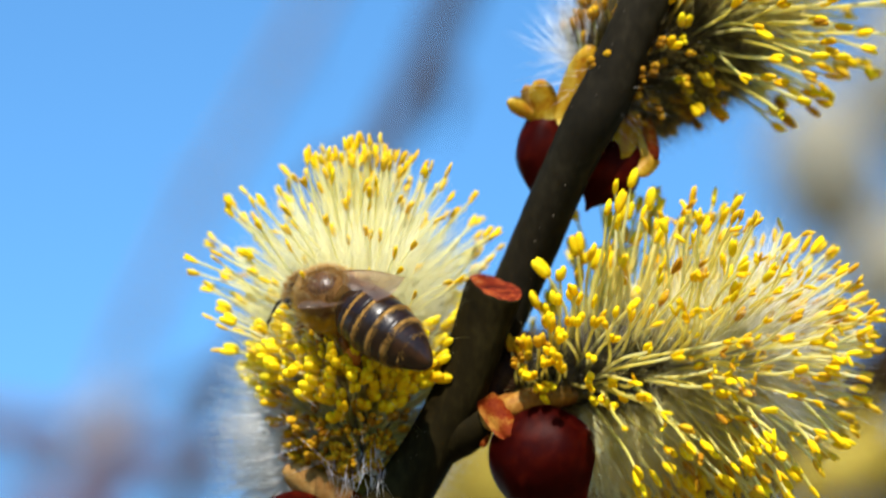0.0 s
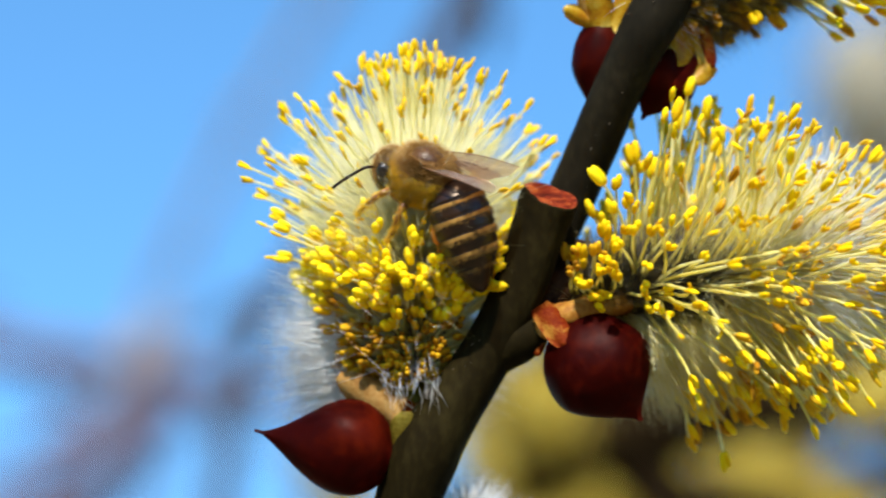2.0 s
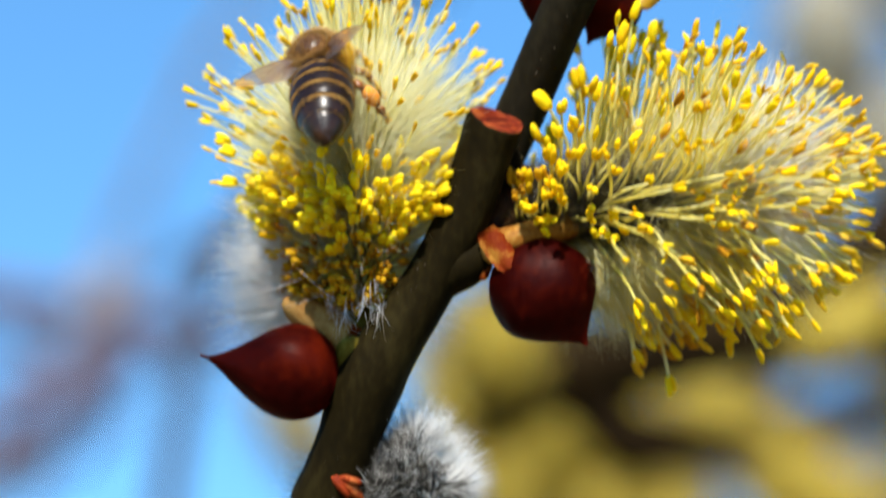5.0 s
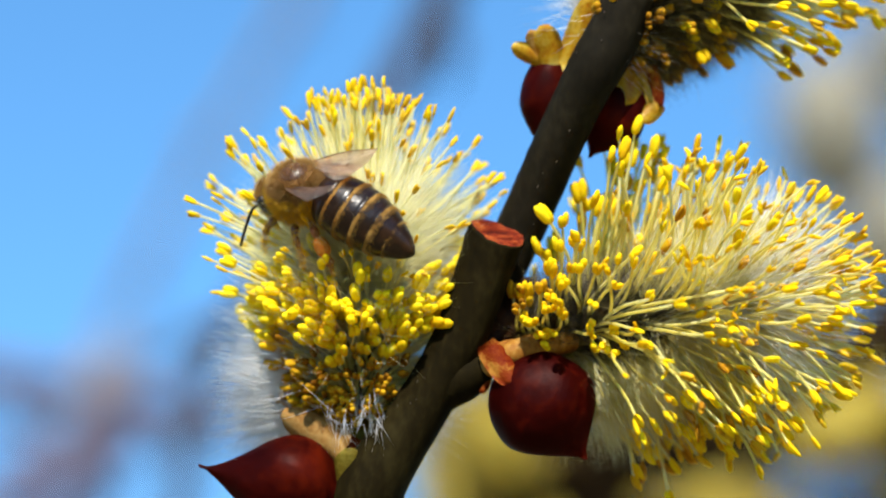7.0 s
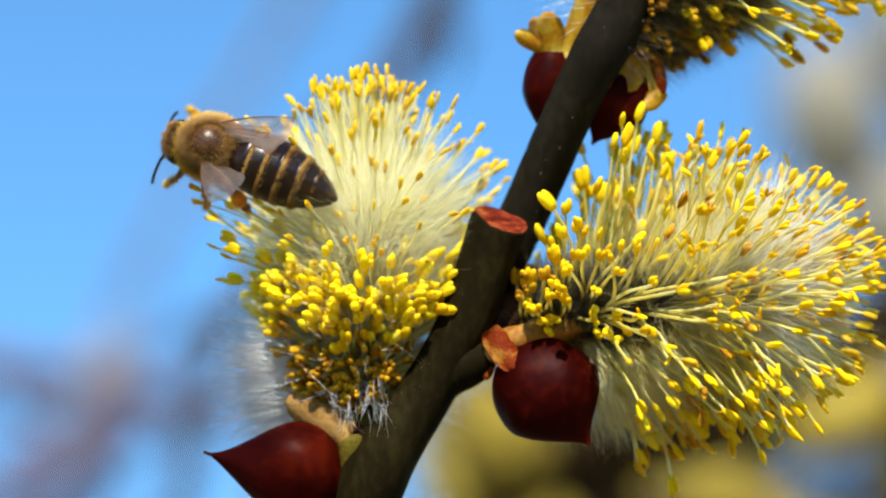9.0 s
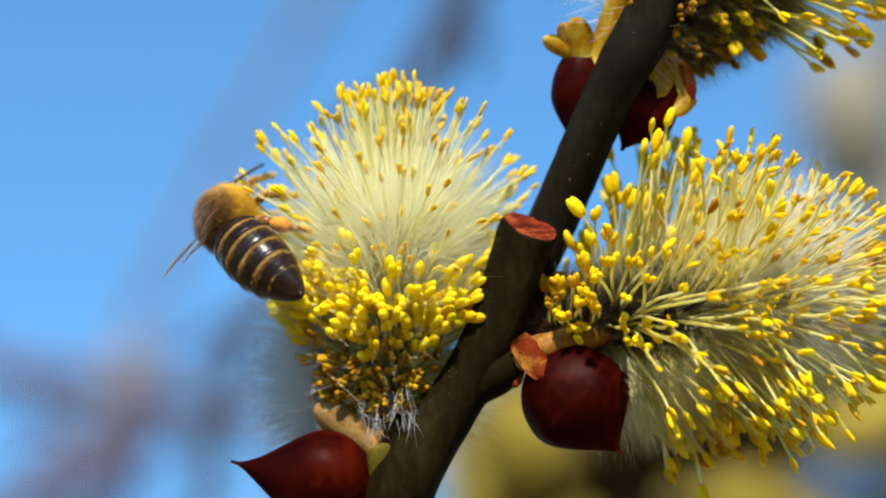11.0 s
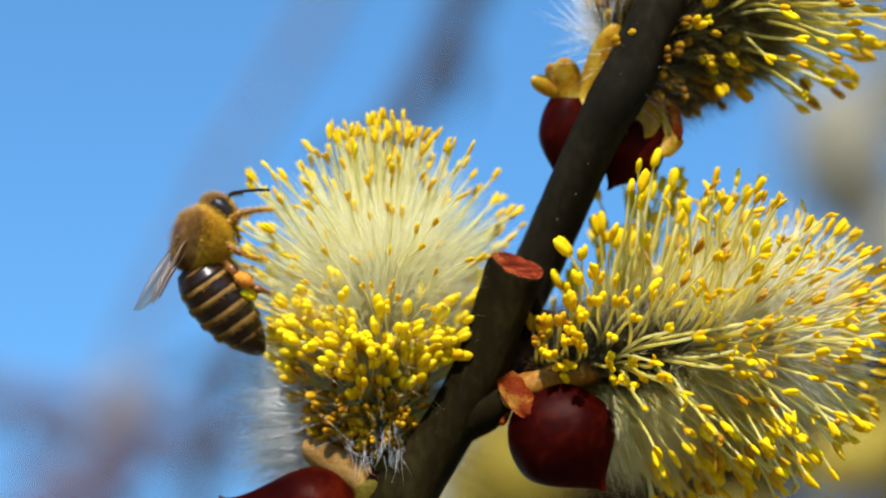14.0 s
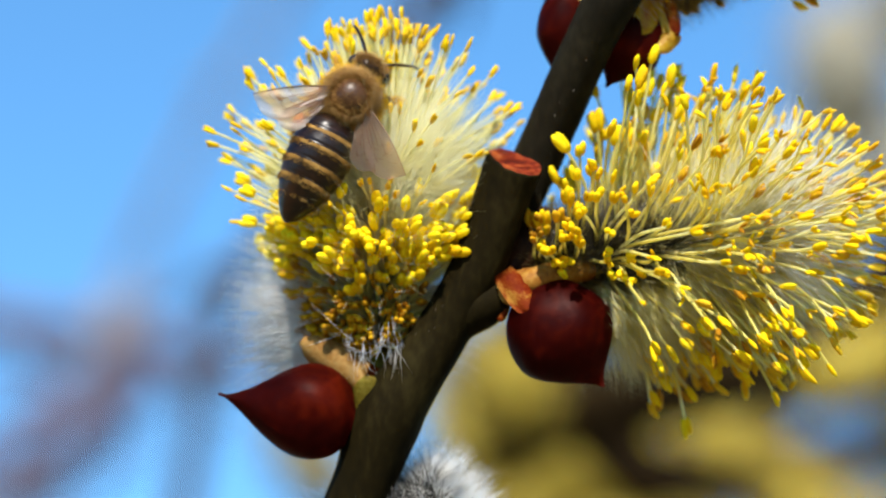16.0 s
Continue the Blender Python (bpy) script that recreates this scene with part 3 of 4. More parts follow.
    for (name, mat, many, s0, s1, l0, l1, lean0, lean1, width) in fur:
        roots, dirs, lens = [], [], []
        for i in range(many):
            s = rng.uniform(s0, s1)
            ang = rng.uniform(0, 6.283)
            rdir = a * math.cos(ang) + c * math.sin(ang)
            if thin and s < 0.4 and (rdir.x > 0.2 and rdir.y < 0.6 or rdir.y < -0.3 and name not in ("front_hair", "side_fur") and rng.random() < 0.985):
                continue
            if mat in (CREAMFUR, YELLOWFUR) and not thin and s < 0.5 and (rdir.z > -0.25 or rdir.y < -0.75):
                continue
            if thin and s < 0.62 and s > 0.34 and rdir.y < -0.2 and rng.random() < 0.45:
                continue
            # Long catkin: olive hair kept above, where its colour stands in for shade.
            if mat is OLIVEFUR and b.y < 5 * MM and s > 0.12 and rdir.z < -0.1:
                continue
            if name == "side_fur" and (rdir.x > -0.35 or rdir.y < -0.4):
                continue
            # Closed catkin: dark hair on the side facing the eye, silver elsewhere.
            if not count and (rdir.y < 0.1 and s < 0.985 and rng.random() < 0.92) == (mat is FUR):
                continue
            lean = radians(min(90, rng.gauss((lean0 + lean1) / 2, abs(lean1 - lean0) / 2)))
            d = rdir * math.cos(lean) + ax * math.sin(lean) + Vector((rng.gauss(0, 0.1), rng.gauss(0, 0.1), rng.gauss(0, 0.1)))
            p, ln = b + (t - b) * s + rdir * core_r * MM * 0.8, rng.uniform(l0, l1) * MM
            end = p + d.normalized() * ln
            z = end.z / MM
            stem_x = (-4.6 + 0.52 * (z + 5.2) if z < 1 else -0.9 + 0.44 * (z - 1)) * MM
            if end.y < (4 if thin else 2.4) * MM and count and b.y < 5 * MM and (thin and end.x > stem_x - 2.1 * MM or not thin and end.x < stem_x + 2.6 * MM):
                continue
            if b.y > 5 * MM and end.y < 3.2 * MM and abs(end.x - stem_x) < 3.0 * MM:
                continue
            if not thin and count and b.y < 5 * MM and end.x < 7.2 * MM and end.z < -5.5 * MM and end.y < 3.4 * MM:
                continue
            roots.append(p)
            dirs.append(d)
            lens.append(ln)
        tagged(under(new(name, hair_mesh(name, roots, dirs, lens, width * MM, [mat], rng)), body), kind="stuff")
    return body


def law_left(s, rng, out):
    """Closed anthers low down, plump yellow ones above, then a wide fan of long filaments."""
    if s < 0.38 + rng.gauss(0, 0.045):
        side = abs(out.x) > 0.6
        length = (3.5 if side else 3.2) + (13.0 if side else 11.0) * s + rng.uniform(-0.6, 0.6)
        if s < 0.22 + rng.uniform(-0.08, 0.06):
            return 14 + 60 * s, length, rng.choice((0.8, 0.95, 1.05)), 3
        return 22 + 50 * s, length + 0.6, rng.choice((1.25, 1.45, 1.65)) - 0.3 * s, 2
    u = max(0, (s - 0.38) / 0.62)
    lean = 18 + 26 * u + (46 * (u - 0.55) / 0.45 if u > 0.55 else 0)
    length = 7.2 + 3.5 * min(1, u / 0.3) + (2.8 if out.x < -0.25 else 1.3 if out.x > 0.3 else 0) * min(1, max(0, u - 0.15) / 0.2) * max(0, 1 - max(0, u - 0.6) / 0.3)
    if rng.random() < 0.3:
        length *= rng.uniform(0.66, 0.92)
    if u < 0.3 and rng.random() < 1.1 - 3 * u:
        return lean, length, round(1.5 - 1.6 * u, 1), 2
    return lean, length, rng.choice((0.8, 0.9, 1.0)), 0 if rng.random() < 0.62 - 0.3 * out.x else 1


def law_right(s, rng, out):
    """Filaments spread along a long core, longest in the middle; plump young anthers round the base."""
    lean = 2 + 60 * s if s < 0.35 else 23 + 12 * (s - 0.35)
    lean += 50 * (s - 0.75) / 0.25 if s > 0.75 else 0
    length = 9.4 + 3.0 * min(1, s / 0.25) - 3.6 * max(0, (s - 0.7) / 0.3)
    if s < 0.4 and out.z > 0.45 and out.y > -0.5:
        return lean, length * 1.2 * rng.uniform(0.42, 1.0), rng.choice((1.1, 1.3, 1.5)), rng.choice((0, 2, 2))
    if s < 0.3 and out.y < -0.1 and out.z > -0.4:
        return lean, 3.0 + 12 * s + rng.uniform(0, 2.4), rng.choice((0.95, 1.1, 1.25)), 3 if rng.random() < 0.55 - 3 * s else 2
    if s < 0.7 and out.z < -0.45:
        return lean, length * rng.uniform(0.7, 1.0) * min(1, 0.86 + 0.3 * s), rng.choice((1.2, 1.4)) if s < 0.5 else 1.1, rng.choice((0, 0, 2, 1))
    if rng.random() < 0.5:
        length *= rng.uniform(0.45, 0.9)
    return lean, length, rng.choice((1.1, 1.25)) if s < 0.35 else rng.choice((0.9, 1.05, 1.2)), 1 if rng.random() < 0.06 + 0.26 * s else 0


def law_far(s, rng, out):
    """A woolly base, then long filaments past the middle."""
    lean = 26 + 16 * s + (46 * (s - 0.8) / 0.2 if s > 0.8 else 0)
    if s < 0.4:
        return lean, 3.6 + 5 * s + rng.uniform(-0.6, 0.8), rng.choice((0.9, 1.2, 1.4)), 3 if s < 0.2 else rng.choice((2, 3))
    return lean, 10.4 + rng.uniform(-1.2, 0.8), 1.2, 1 if rng.random() < 0.4 else 0


def build_twig():
    twig = thing("willow_twig", "dark willow twig with yellow flowering male catkins", "twig")
    stem_part(twig)
    # catkin on which the bee feeds
    catkin(twig, (-12.5, 4.6, -12.2), (-12.3, 3.8, 3.6), "round flowering catkin with cream filaments and yellow anthers", 5, 1560, 300, law_left, 2.6,
           [("silver_fur", FUR, 13000, 0.0, 0.34, 4.5, 10.2, -18, 22, 0.03), ("cream_fur", CREAMFUR, 17000, 0.36, 1.0, 4.5, 10.6, 8, 78, 0.025), ("dark_fur", DARKFUR, 350, 0.0, 0.4, 1.5, 3.2, 10, 40, 0.03), ("side_fur", FUR, 13000, 0.0, 0.42, 7.0, 11.6, -26, 18, 0.032), ("front_hair", FUR, 260, 0.0, 0.3, 3.0, 5.5, 5, 45, 0.016), ("bract_tip", DARKFUR, 46, 0.35, 0.75, 3.4, 5.0, 10, 40, 0.13)], thin=True)
    # Its olive and dark hair: dark bract tips, plus base shade put into the colour.
    catkin(twig, (0.2, 3.0, -5.6), (19.4, 1.8, -2.0), "long open catkin with spreading cream filaments and golden anthers", 8, 1400, 300, law_right, 2.3,
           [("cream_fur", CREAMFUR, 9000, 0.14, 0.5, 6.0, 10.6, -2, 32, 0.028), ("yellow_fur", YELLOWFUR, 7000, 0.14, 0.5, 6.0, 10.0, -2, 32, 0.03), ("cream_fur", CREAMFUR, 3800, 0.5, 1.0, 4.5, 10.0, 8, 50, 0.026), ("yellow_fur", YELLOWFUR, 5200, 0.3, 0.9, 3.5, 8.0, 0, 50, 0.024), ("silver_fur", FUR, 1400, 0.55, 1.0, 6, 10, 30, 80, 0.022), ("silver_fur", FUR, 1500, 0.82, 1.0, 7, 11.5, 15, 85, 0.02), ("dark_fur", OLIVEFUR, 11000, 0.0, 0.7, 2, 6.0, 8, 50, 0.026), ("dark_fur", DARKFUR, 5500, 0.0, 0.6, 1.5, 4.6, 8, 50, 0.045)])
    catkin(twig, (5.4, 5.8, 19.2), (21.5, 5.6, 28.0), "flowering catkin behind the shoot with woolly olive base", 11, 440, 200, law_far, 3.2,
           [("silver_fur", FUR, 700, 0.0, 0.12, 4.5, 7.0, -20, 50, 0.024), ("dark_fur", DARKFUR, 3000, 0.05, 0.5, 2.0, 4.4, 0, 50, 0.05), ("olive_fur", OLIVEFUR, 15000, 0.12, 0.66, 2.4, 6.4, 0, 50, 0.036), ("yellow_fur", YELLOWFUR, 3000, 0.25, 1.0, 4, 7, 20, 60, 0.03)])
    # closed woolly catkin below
    catkin(twig, (-14.2, 4.0, -30.6), (-6.3, 1.3, -24.2), "closed woolly catkin, dark hair facing the eye, silver-white elsewhere", 14, 0, 0, law_left, 3.0,
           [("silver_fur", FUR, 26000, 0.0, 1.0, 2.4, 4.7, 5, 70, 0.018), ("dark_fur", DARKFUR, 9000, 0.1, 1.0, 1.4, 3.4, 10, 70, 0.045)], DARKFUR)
    # bud scales
    bud_scale(twig, "bud_scale", (-13.9, -0.6, -17.4), (-25.0, -0.5, -16.1), 3.85, "glossy dark red pointed bud scale", 300, 80, hook=0.5, blunt=0.32, taper=1.6)
    bud_scale(twig, "bud_scale", (-0.7, -0.6, -7.0), (5.6, -1.4, -14.6), 4.3, "glossy dark red cupped bud scale", 290, 80, blunt=0.5)
    bud_scale(twig, "bud_scale", (2.6, 3.6, 17.6), (1.7, 3.2, 9.6), 2.2, "glossy dark red bud scale", 300, 80, blunt=0.5)
    bud_scale(twig, "bud_scale", (9.2, 3.6, 15.6), (5.6, 3.2, 9.2), 2.6, "glossy dark red bud scale", 300, 80, blunt=0.5)
    for base, tip, r in (((-14.3, -2.1, -24.9), (-11.9, -1.5, -26.9), 0.5), ((-13.9, -2.2, -25.0), (-12.0, -2.2, -25.5), 0.3), ((-14.5, -2.0, -24.9), (-13.0, -2.1, -26.6), 0.35)):
        bm = bmesh.new()
        blob(bm, (V(*base) + V(*tip)) / 2, V(*tip) - V(*base), (V(*tip) - V(*base)).length, r * MM, 9, 7)
        part("bud_scar", bm, WOUND, twig, "small orange-red torn bud scar")
    # swollen stalks under the catkins
    for pts, rad, mat, label in (([(-3.4, 0.6, -8.0), (-2.0, -0.9, -7.2), (-0.2, -1.3, -6.4), (1.8, -0.8, -5.8), (4.4, 0.6, -5.2)], (0.9, 1.0, 1.05, 1.15, 1.0), BRACT, "tan and orange catkin stalk"),
                                 ([(-11.8, 0.4, -17.6), (-12.0, 0.4, -16.0), (-12.3, 1.6, -14.2), (-12.5, 3.0, -12.6)], (1.3, 1.2, 1.2, 1.6), STALKGREEN, "yellow-green catkin stalk"),
                                 ([(-2.6, 1.2, -6.4), (-1.0, 2.6, -4.4), (0.4, 3.4, -2.2), (1.0, 3.8, -0.6)], (1.1, 1.9, 1.9, 0.6), INNER, "dark brown inner bud scale"),
                                 ([(5.0, 2.6, 15.2), (6.0, 4.4, 17.4), (6.6, 6.5, 19.4)], (1.8, 2.0, 2.2), BRACT, "yellow catkin stalk"),
                                 ([(-14.6, 0.4, -26.8), (-12.4, 2.4, -26.8), (-10.8, 4.4, -26.6)], (1.2, 1.2, 1.4), ORANGE, "orange catkin stalk")):
        bm = bmesh.new()
        line = smooth_line([V(*p) for p in pts], 5)
        n = len(line) - 1
        tube(bm, line, [float(np.interp(i / n, np.linspace(0, 1, len(rad)), rad)) * MM for i in range(n + 1)], 16, 0, True, 0.03, random.Random(7))
        part("stalk", bm, mat, twig, label)
    # pale bracts round the bases
    for base, way, ln, wd, mat in (((-11.8, 0.2, -14.6), (-1, 0.1, 0.5), 5.6, 1.7, ORANGE), ((-13.0, -1.0, -18.2), (0.0, 0, 1), 4.2, 2.8, STALKGREEN),
                                   ((-1.0, 2.2, -2.2), (-0.25, 0, -1), 2.4, 1.0, ORANGE), ((-2.5, -2.1, -5.6), (0.7, -0.3, -1), 4.0, 2.1, ORANGE), ((-2.4, -0.9, -7.0), (-0.1, 0, -1), 2.6, 1.1, ORANGE), ((-1.6, -0.7, -6.2), (1, 0.1, 0.12), 5.6, 1.6, BRACT), ((-1.7, -0.8, -6.9), (0.9, 0.1, -0.35), 3.0, 1.5, BRACT), ((-13.6, -1.0, -14.4), (-1, 0.2, 0.66), 5.8, 2.6, TAN), ((-13.2, -0.6, -13.6), (-0.9, 0.3, 0.5), 4.6, 1.6, TAN),
                                   ((1.9, 2.6, 16.9), (-1, -0.25, 0.42), 2.9, 1.5, PETAL), ((2.5, 2.4, 16.2), (-0.2, -0.2, 1), 3.6, 2.4, PETAL), ((3.7, 2.4, 15.8), (0.35, -0.12, 1), 7.0, 2.6, PETAL), ((1.4, 2.4, 17.2), (-0.3, -0.2, 1), 2.2, 1.3, BRACT),
                                   ((7.4, 2.4, 17.6), (0.3, -0.1, -1), 4.4, 3.2, PETAL), ((9.2, 2.8, 17.2), (0.45, -0.02, -1), 4.6, 1.8, PETAL), ((11.2, 2.2, 13.6), (-0.7, -0.1, -0.7), 2.2, 1.5, PETAL), ((10.4, 2.4, 16.6), (0.25, 0, -1), 3.4, 1.1, ORANGE)):
        bm = bmesh.new()
        leaf_strip(bm, V(*base), Vector(way), Vector((0, -1, 0)), ln * MM, wd * MM, 0.12)
        part("bract", bm, mat, twig, "thin yellow-brown papery bract")
    rng = random.Random(77)
    roots, dirs, lens = [], [], []
    for x, z, n in ((-13.5, -11.8, 16), (-10.9, -11.6, 18), (-12.2, -10.4, 12), (-14.8, -10.8, 10), (-11.4, -9.6, 8)):
        for i in range(n):
            roots.append(V(x + rng.gauss(0, 0.35), -1.6 + rng.gauss(0, 0.4), z + rng.gauss(0, 0.4)))
            dirs.append(Vector((rng.gauss(0, 0.3), rng.gauss(-0.15, 0.25), rng.gauss(-1.0, 0.35))))
            lens.append(rng.uniform(0.9, 3.0) * MM)
    for i in range(420):
        roots.append(V(-15.4 + rng.gauss(0, 0.5), 2.8 + rng.gauss(0, 0.5), -26.4 + rng.gauss(0, 0.9)))
        dirs.append(Vector((rng.gauss(-1.0, 0.25), rng.gauss(0, 0.25), rng.gauss(0.3, 0.4))))
        lens.append(rng.uniform(1.6, 3.8) * MM)
    tagged(under(new("hair_tuft", hair_mesh("hair_tuft", roots, dirs, lens, 0.02 * MM, [FUR], rng, 0.5)), twig), kind="stuff")
    return twig


# ---- the honeybee: x towards the head, z towards the back ----
def ellipsoid(bm, c, r, n=20, m=14, mat=0):
    c = V(*c)
    rings = []
    for i in range(m + 1):
        th = math.pi * (i + 0.001) / (m + 0.002)
        rings.append([bm.verts.new(c + V(r[0] * math.cos(th), r[1] * math.sin(th) * math.cos(2 * math.pi * k / n), r[2] * math.sin(th) * math.sin(2 * math.pi * k / n))) for k in range(n)])
    for a, b in zip(rings, rings[1:]):
        for k in range(n):
            bm.faces.new((a[k], b[k], b[(k + 1) % n], a[(k + 1) % n])).material_index = mat


def body_hair(parent, name, c, r, count, l0, l1, mat, rng, keep=None, width=0.02, back=0.35):
    roots, dirs, lens = [], [], []
    while len(roots) < count:
        d = Vector((rng.gauss(0, 1), rng.gauss(0, 1), rng.gauss(0, 1))).normalized()
        if keep and not keep(d):
            continue
        p = V(c[0] + d.x * r[0], c[1] + d.y * r[1], c[2] + d.z * r[2])
        nrm = Vector((d.x / r[0], d.y / r[1], d.z / r[2])).normalized()
        roots.append(p - nrm * 0.05 * MM)
        dirs.append(nrm + Vector((-back, 0, 0)) + Vector((rng.gauss(0, 0.2), rng.gauss(0, 0.2), rng.gauss(0, 0.2))))
        lens.append(rng.uniform(l0, l1) * MM)
    ob = under(new(name, hair_mesh(name, roots, dirs, lens, width * MM, [mat], rng)), parent)
    return tagged(ob, kind="stuff")


ABD = [(0.3, 1.1, 0.0), (0.0, 1.9, 0.1), (-0.8, 2.36, 0.2), (-2.4, 2.56, 0.2), (-4.0, 2.48, 0.12), (-5.5, 2.14, 0.0), (-6.8, 1.58, -0.15), (-7.75, 1.02, -0.28), (-8.3, 0.58, -0.36), (-8.6, 0.15, -0.4)]


def abd_at(x):
    for (x0, r0, z0), (x1, r1, z1) in zip(ABD, ABD[1:]):
        if x1 <= x <= x0:
            t = (x0 - x) / (x0 - x1)
            t2 = t
            return r0 + (r1 - r0) * t2, z0 + (z1 - z0) * t2
    return (ABD[0][1], ABD[0][2]) if x > ABD[0][0] else (ABD[-1][1], ABD[-1][2])


def tergite(parent, x0, x1, band, rng):
    """One overlapping ring of the abdomen: pale hair band in front, dark plate behind."""
    bm = bmesh.new()
    rings = []
    n = 28
    steps = 7
    for i in range(steps + 1):
        u = i / steps
        x = x0 + (x1 - x0) * u
        r, z = abd_at(x)
        r *= 1.0 + 0.035 * u - (0.06 if i == 0 else 0) - (0.05 if i == steps else 0)
        rings.append([bm.verts.new(V(x, r * math.cos(2 * math.pi * k / n) * 0.98, z + r * math.sin(2 * math.pi * k / n) * 0.9)) for k in range(n)])
    for i, (a, b) in enumerate(zip(rings, rings[1:])):
        for k in range(n):
            bm.faces.new((a[k], b[k], b[(k + 1) % n], a[(k + 1) % n])).material_index = 1 if (i + 0.5) / steps < band else 0
    bm.faces.new(rings[-1])
    return part("tergite", bm, [CHITIN, BANDHAIR], parent)


def leg(parent, name, root, pts, radii, load, label):
    """A jointed leg with its root at the pivot."""
    bm = bmesh.new()
    pp = [V(*p) * 0.84 for p in pts]
    for i in range(len(pp) - 1):
        r0, r1 = radii[i], radii[i + 1]
        mid = (pp[i] + pp[i + 1]) / 2
        tube(bm, [pp[i], pp[i] * 0.7 + pp[i + 1] * 0.3, mid, pp[i + 1]], [r0 * 0.7 * MM, r0 * 1.15 * MM, (r0 + r1) / 2 * 1.1 * MM, r1 * 0.8 * MM], 8, 0, True, flat=0.8)
    ob = part(name, bm, CHITIN_BROWN, parent, label)
    ob.location = V(*root)
    rng = random.Random(name + str(root))
    roots, dirs, lens = [], [], []
    for i in range(1300):
        k = rng.randrange(len(pp) - 1)
        t = rng.random()
        roots.append(pp[k].lerp(pp[k + 1], t))
        dirs.append(Vector((rng.gauss(0, 1), rng.gauss(0, 1), rng.gauss(0, 1))) + (pp[k + 1] - pp[k]).normalized() * 0.8)
        lens.append(rng.uniform(0.25, 0.65) * MM)
    tagged(under(new("leg_hair", hair_mesh("leg_hair", roots, dirs, lens, 0.018 * MM, [DUSTED], rng)), ob), kind="stuff")
    if load:
        bm = bmesh.new()
        c = pp[2].lerp(pp[3], 0.45)
        blob(bm, c, pp[3] - pp[2], 1.9 * MM, 0.62 * MM, 10, 8)
        for v in bm.verts:
            v.co += Vector((rng.gauss(0, 0.03), rng.gauss(0, 0.03), rng.gauss(0, 0.03))) * MM
        part("pollen_load", bm, POLLEN, ob, "orange pollen pellet")
    return ob


def wing(parent, name, side, root, length, width, back):
    """A thin veined wing that points along -x when folded; it turns about its root."""
    bm = bmesh.new()
    n = 16
    rows = []
    for i in range(n + 1):
        u = i / n
        lead = 0.04 * length * math.sin(math.pi * u)
        w = width * (0.12 + 0.88 * min(1, u / 0.62) ** 0.8) * (1 - max(0, (u - 0.62) / 0.38) ** 2.2) ** 0.5 if u < 1 else 0.02
        w = max(w, 0.02)
        row = []
        for j in range(7):
            v = j / 6
            y = side * (lead - w * v)
            z = 0.10 * math.sin(v * 9 + u * 4) * w * 0.35 + 0.25 * math.sin(math.pi * u * 0.6)
            row.append(bm.verts.new(V(-length * u, y, z)))
        rows.append(row)
    for i in range(n):
        for j in range(6):
            bm.faces.new((rows[i][j], rows[i][j + 1], rows[i + 1][j + 1], rows[i + 1][j]))
    ends = [r[0].co.copy() for r in rows]
    vein_rows = [[v.co.copy() for v in r] for r in rows]
    ob = part(name, bm, WING, parent, "clear brownish veined wing")
    ob.location = V(*root)
    bm = bmesh.new()
    tube(bm, ends, [0.07 * MM * (1 - 0.6 * i / n) for i in range(n + 1)], 5)
    for j, stop in ((2, 12), (3, 9), (4, 12), (5, 8)):
        tube(bm, [vein_rows[i][min(6, j if i > 3 else max(1, j * i // 4))] for i in range(0, stop)], [0.028 * MM] * stop, 4)
    for i, j0, j1 in ((5, 0, 3), (8, 0, 4), (10, 1, 4), (12, 0, 2), (7, 3, 5)):
        tube(bm, [vein_rows[i + (k % 2)][k] for k in range(j0, j1 + 1)], [0.024 * MM] * (j1 - j0 + 1), 4)
    part("vein", bm, VEIN, ob, "fine brown wing veins")
    return ob


